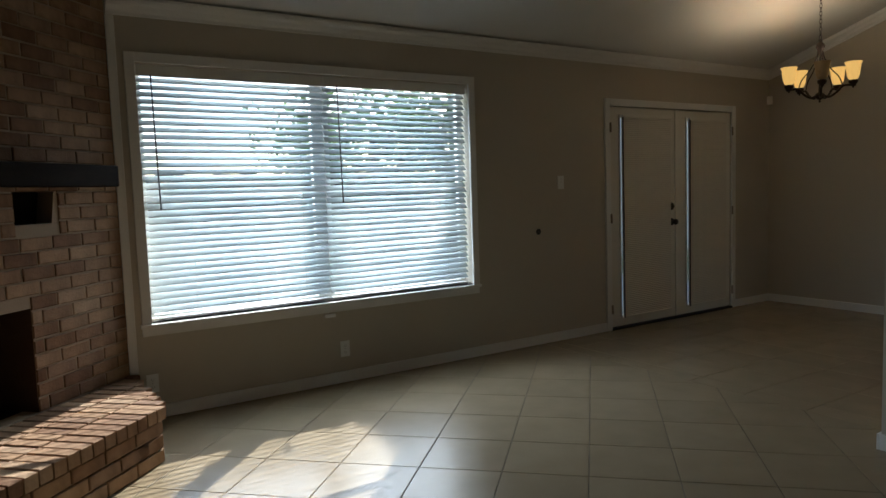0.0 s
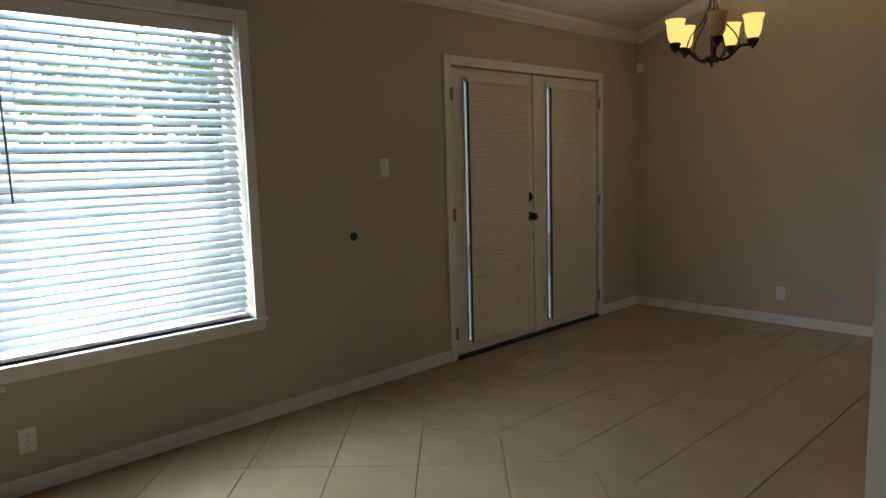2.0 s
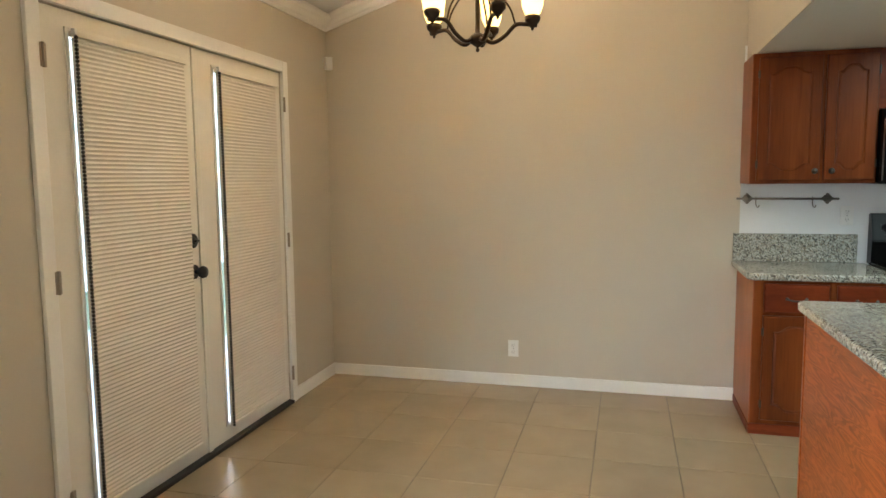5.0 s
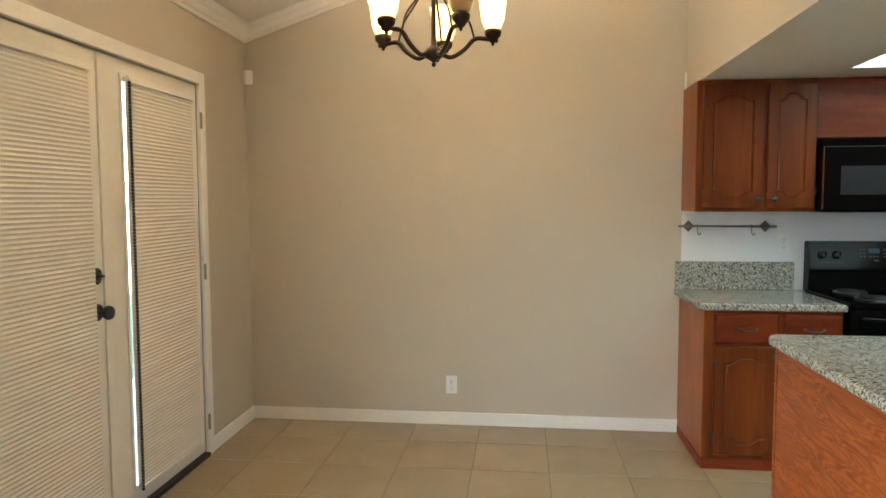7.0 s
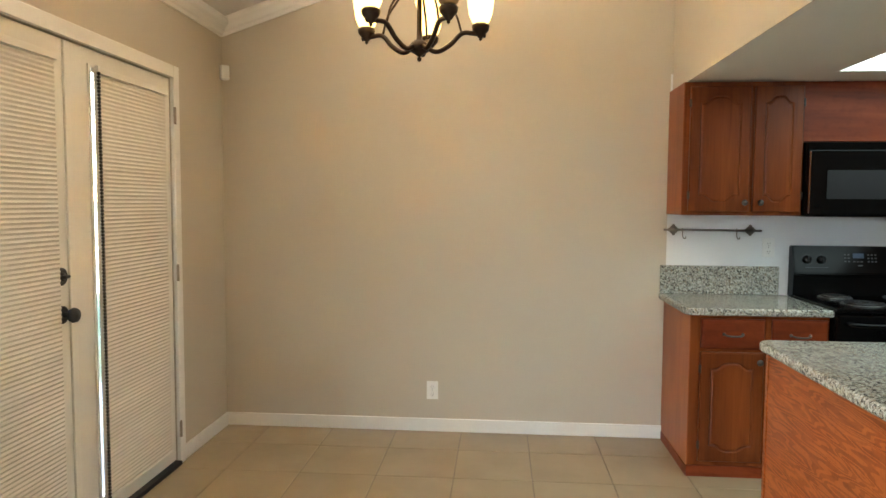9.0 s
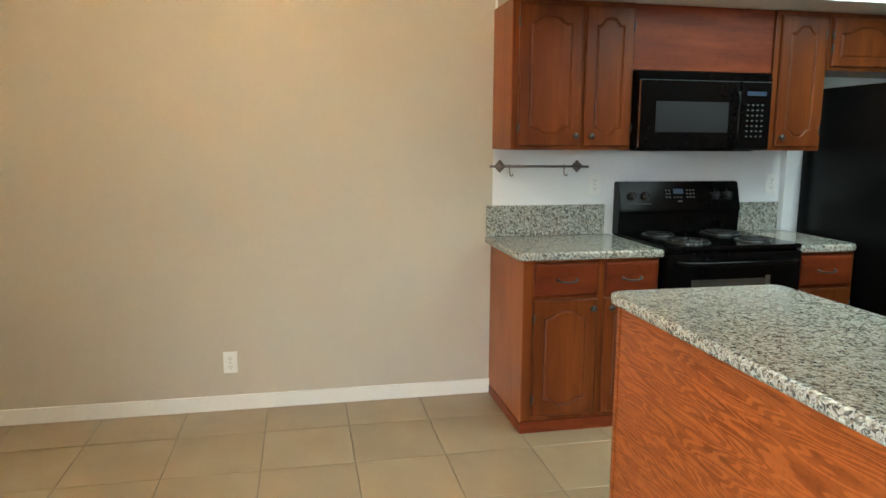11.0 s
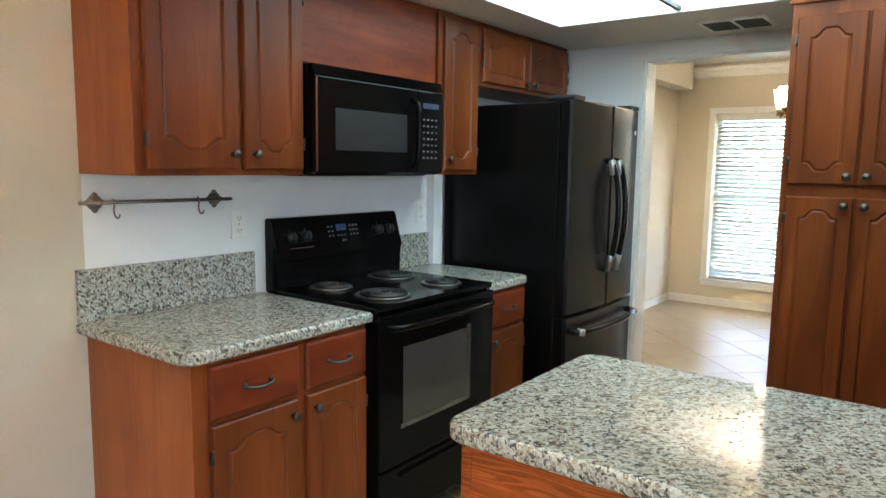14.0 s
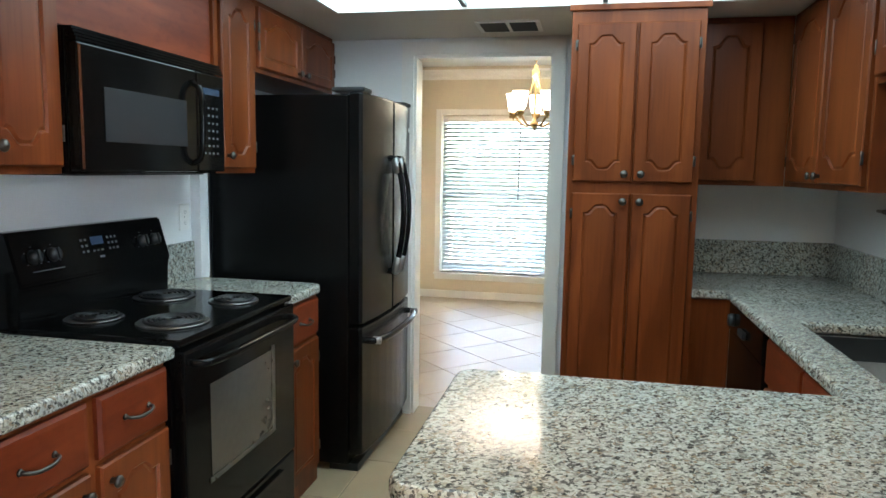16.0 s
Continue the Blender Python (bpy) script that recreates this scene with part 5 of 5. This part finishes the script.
# hearth: a low brick bench, its end running back to the window wall
HD = 0.60
bm = bmesh.new()
prism(bm, [(0.02, 0.02), (0.55, HD - 0.02), (FACE_LEN, HD - 0.02), (FACE_LEN, 0.02)], 2, 0.0, HH - 0.012)
part("hearth_core", bm, M["mortar"], fp)
k, x = 0, 0.0
while x < FACE_LEN - 0.08:
    y0 = 0.016
    for j in range(3):
        ya = y0 + j * 0.195
        w = min(0.185 if j < 2 else HD + 0.012 - ya, 0.02 + (x + 0.05) * 0.56 / 0.53 - ya if x < 0.55 else 9)
        if w < 0.04:
            continue
        me = brick_data(w, 0.068, 0.066)
        part("brick", me, None, fp, m=Matrix.Translation((x + 0.068, ya, HH - 0.066 + rng.uniform(-0.002, 0.003))) @ pose(0, 0, 0, 0, 0, 90) @ Matrix(((1, 0, 0, 0), (0, 0, 1, 0), (0, 1, 0, 0), (0, 0, 0, 1))))
    x += 0.077
for row in range(3):
    x = 0.55 - (0.1 if row % 2 else 0.0)
    while x < 2.2:
        part("brick", brick_data(BL - J, CO - J, 0.014), None, fp, m=pose(max(x, 0.545), HD - 0.02, row * CO + 0.006))
        x += BL
    # the slanting end
    e0, e1 = Vector((0.02, 0.02, 0)), Vector((0.55, HD - 0.02, 0))
    dirn, length = (e1 - e0).normalized(), (e1 - e0).length
    s = 0.05 if row % 2 else 0.0
    ang = math.degrees(math.atan2(dirn.y, dirn.x))
    while s < length - 0.1:
        q = e0 + dirn * s
        part("brick", brick_data(min(BL - J, length - s), CO - J, 0.014), None, fp, m=pose(q.x, q.y, row * CO + 0.006, 0, 0, ang))
        s += BL

# ---- outdoors ----
structure("ground", boxes((-1500, 1500, -1500, 1500, -0.30, -0.12)), M["grass"], "dry grass around the house", "ground")
structure("pavement", boxes((-2, 10, YN + T + 0.01, 9.2, -0.125, -0.04)), M["concrete"], "pale concrete patio outside the window", "patio")
structure("roof_eave", boxes((-1, 9.3, YN + T, YN + T + 1.2, 2.48, 2.60)), M["siding"], "painted eave above the windows", "eave")
fence = tagged(new("fence"), "tall weathered wooden board fence", "fence")
fence.matrix_basis = pose(0, 12.6, 0)
me = mesh_of(boxes((0, 0.135, -0.012, 0.012, -0.12, 1.75), bevel=0.003), "board", M["fence"])
for k in range(120):
    part("board", me, None, fence, m=pose(-6 + 0.142 * k, 0, random.Random(k).uniform(-0.015, 0.015)))
part("rail", boxes((-6, 11, 0.013, 0.05, 0.3, 0.4), (-6, 11, 0.013, 0.05, 1.3, 1.4)), M["fence"], fence)
# Added gable: its rake cuts the sun diagonally across the right-hand blind.
gable_blocker = thing("house", pose(9.5, 11.4, -0.12), "unseen gabled house shape added to shade the window's right side", "house")
bm = bmesh.new()
prism(bm, [(-0.35, 0), (-0.35, 4.45), (3.0, 7.6), (6.5, 4.3), (6.5, 0)], 1, 0.0, 1.5)
part("wall", bm, M["siding"], gable_blocker)
bm = bmesh.new()
prism(bm, [(-0.5, 4.42), (3.0, 7.75), (6.8, 4.1), (6.8, 3.98), (3.0, 7.62), (-0.45, 4.34)], 1, -0.05, 1.55)
part("roof", bm, M["roof"], gable_blocker)


def tree(x, y, height, spread, seed, label):
    r = random.Random(seed)
    t = thing("tree", pose(x, y, -0.12), label, "tree", "yard trees")
    trunk = bmesh.new()
    h = height * 0.45
    tube(trunk, curve_pts([(0, 0, 0), (0.05, 0.03, h * 0.5), (-0.03, 0.05, h), (0.02, 0.0, height * 0.8)], 4), [0.16 - 0.009 * k for k in range(13)], 8)
    tips = []
    for k in range(9):
        a, z = 2.4 * k + r.random(), h * 0.8 + height * 0.35 * k / 9
        tip = Vector((math.cos(a) * spread * r.uniform(0.5, 0.9), math.sin(a) * spread * r.uniform(0.5, 0.9), z + r.uniform(0.4, 1.0)))
        tube(trunk, curve_pts([(0, 0, z), tip * 0.5 + Vector((0, 0, z * 0.45)), tip], 4), [0.06 - 0.005 * j for j in range(9)], 6)
        tips.append(tip)
    part("trunk", trunk, M["bark"], t)
    vs, fs = [], []
    for k in range(2600):
        c = r.choice(tips) + Vector((r.gauss(0, 0.42), r.gauss(0, 0.42), r.gauss(0, 0.35))) * spread * 0.55
        q = Euler((r.uniform(-1, 1), r.uniform(-1, 1), r.uniform(0, 6))).to_matrix()
        s = r.uniform(0.05, 0.10)
        n = len(vs)
        vs += [tuple(c + q @ Vector(p) * s) for p in ((-1, 0, 0), (0, -0.5, 0.1), (1, 0, 0), (0, 0.5, 0.1))]
        fs.append((n, n + 1, n + 2, n + 3))
    me = bpy.data.meshes.new("crown")
    me.from_pydata(vs, [], fs)
    me.materials.append(M["leaf"])
    tagged(part("crown", me, None, t), "loose green leaves", kind="stuff")
    return t


tree(6.0, 10.0, 3.0, 1.3, 1, "leafy green tree near the board fence")
tree(1.4, 11.4, 3.4, 1.3, 2, "leafy green tree near the board fence")
tree(7.3, -8.5, 6.0, 2.0, 3, "leafy green tree beyond the porch rail")
rail = thing("porch_rail", pose(0, -5.0, 0), "white wooden porch railing outside the far window", "railing")
part("top_rail", boxes((5, 11, -0.04, 0.04, 0.86, 0.92), bevel=0.006), M["trim"], rail)
part("bottom_rail", boxes((5, 11, -0.03, 0.03, 0.10, 0.15), bevel=0.006), M["trim"], rail)
me = mesh_of(boxes((-0.018, 0.018, -0.018, 0.018, 0.15, 0.86)), "baluster", M["trim"])
for k in range(50):
    part("baluster", me, None, rail, m=pose(5.1 + 0.12 * k, 0, 0))
for x in (5.0, 8.0, 11.0):
    part("post", boxes((x - 0.045, x + 0.045, -0.045, 0.045, -0.05, 0.98)), M["trim"], rail)
structure("porch_floor", boxes((4.8, 11.2, -5.2, YF2 - T - 0.01, -0.13, -0.05)), M["concrete"], "pale concrete porch floor", "porch")
# Added overhead slab that keeps skylight from flooding in at the far window.
structure("skylight_blocker", boxes((4.8, 11.2, -5.25, YF2 - T - 0.01, 2.45, 2.55)), M["siding"], "unseen slab added over the porch to cut skylight", "porch roof")

# ---- floors, tile by tile ----
PITCH, GAP = 0.4135, 0.0042
base = structure("floor", boxes((XW - T, XE + T, YB - T, YN + T, -0.12, -0.004)), M["grout"], "beige ceramic tile floor with dark joints", "floor")
far = structure("floor_far", boxes((XS + 0.121, XL2 + T, YF2 - T, YK - 0.121, -0.0035, -0.0032)), M["mortar_far"], "pale glossy tile floor of the next room", "floor")


def clip(poly, x0, x1, y0, y1):
    for axis, lim, sign in ((0, x0, 1), (0, x1, -1), (1, y0, 1), (1, y1, -1)):
        out = []
        for k in range(len(poly)):
            a, b = poly[k - 1], poly[k]
            da, db = sign * (a[axis] - lim), sign * (b[axis] - lim)
            if (da >= 0) != (db >= 0):
                t = da / (da - db)
                out.append((a[0] + (b[0] - a[0]) * t, a[1] + (b[1] - a[1]) * t))
            if db >= 0:
                out.append(b)
        poly = out
        if len(poly) < 3:
            return []
    return poly


def tile_faces(poly, c):
    """Top, chamfer and sides of one tile about its middle c."""
    n, e = len(poly), 0.0022
    def ring(inset, z):
        return [(p[0] - c[0] - inset * np.sign(p[0] - c[0]), p[1] - c[1] - inset * np.sign(p[1] - c[1]), z) for p in poly]
    vs = ring(0, -0.004) + ring(0, -0.0014) + ring(e, 0.0)
    fs = [tuple(range(2 * n, 3 * n))]
    for a in (0, n):
        fs += [(a + k, a + (k + 1) % n, a + n + (k + 1) % n, a + n + k) for k in range(n)]
    return vs, fs


def lay(owner, region, turn, origin, material, near, most):
    """Tiles over a rectangle; those for which near(x, y) holds become parts, the rest one joined piece."""
    x0, x1, y0, y1 = region
    ca, sa = math.cos(radians(turn)), math.sin(radians(turn))
    h = PITCH / 2 - GAP / 2
    shared, rv, rf, count = None, [], [], 0
    rng = random.Random(7)
    for i in range(-40, 41):
        for j in range(-40, 41):
            c = (origin[0] + PITCH * (i * ca - j * sa), origin[1] + PITCH * (i * sa + j * ca))
            if not (x0 - 0.4 < c[0] < x1 + 0.4 and y0 - 0.4 < c[1] < y1 + 0.4):
                continue
            poly = [(c[0] + p * ca - q * sa, c[1] + p * sa + q * ca) for p, q in ((-h, -h), (h, -h), (h, h), (-h, h))]
            cut = clip(poly, *region)
            if not cut:
                continue
            whole = all(x0 <= p[0] <= x1 and y0 <= p[1] <= y1 for p in poly)
            area = 0.5 * abs(sum(cut[k - 1][0] * cut[k][1] - cut[k][0] * cut[k - 1][1] for k in range(len(cut))))
            if area < 0.002:
                continue
            mid = c if whole else (sum(p[0] for p in cut) / len(cut), sum(p[1] for p in cut) / len(cut))
            if near(*mid) and count < most:
                if whole and shared:
                    me = shared
                else:
                    vs, fs = tile_faces(poly if whole else cut, mid)
                    me = bpy.data.meshes.new("tile")
                    me.from_pydata(vs, [], fs)
                    me.materials.append(material)
                    shared = me if whole else shared
                part("tile", me, None, owner, m=pose(mid[0], mid[1], 0.0, rng.uniform(-0.03, 0.03), rng.uniform(-0.03, 0.03), 0))
                count += 1
            else:
                vs, fs = tile_faces(poly if whole else cut, mid)
                n = len(rv)
                rv += [(p[0] + mid[0], p[1] + mid[1], p[2]) for p in vs]
                rf += [tuple(n + k for k in f) for f in fs]
    if rv:
        me = bpy.data.meshes.new("tile_field")
        me.from_pydata(rv, [], rf)
        me.materials.append(material)
        tagged(part("tile_field", me, None, owner), kind="stuff")


lay(base, (5.60, XE, YK - 0.12, YN), 0, (8.225 + PITCH / 2, 3.745 + PITCH / 2), M["tile"], lambda x, y: y > 0.9, 130)
lay(base, (XW, 5.597, YB, YN), 45, (3.62, 4.42), M["tile"], lambda x, y: y > 2.2 and x > 1.2, 165)
lay(far, (XS + 0.125, XL2, YF2, YK - 0.122), 45, (7.6, -1.2), M["tile_far"], lambda x, y: x > 7.2, 60)
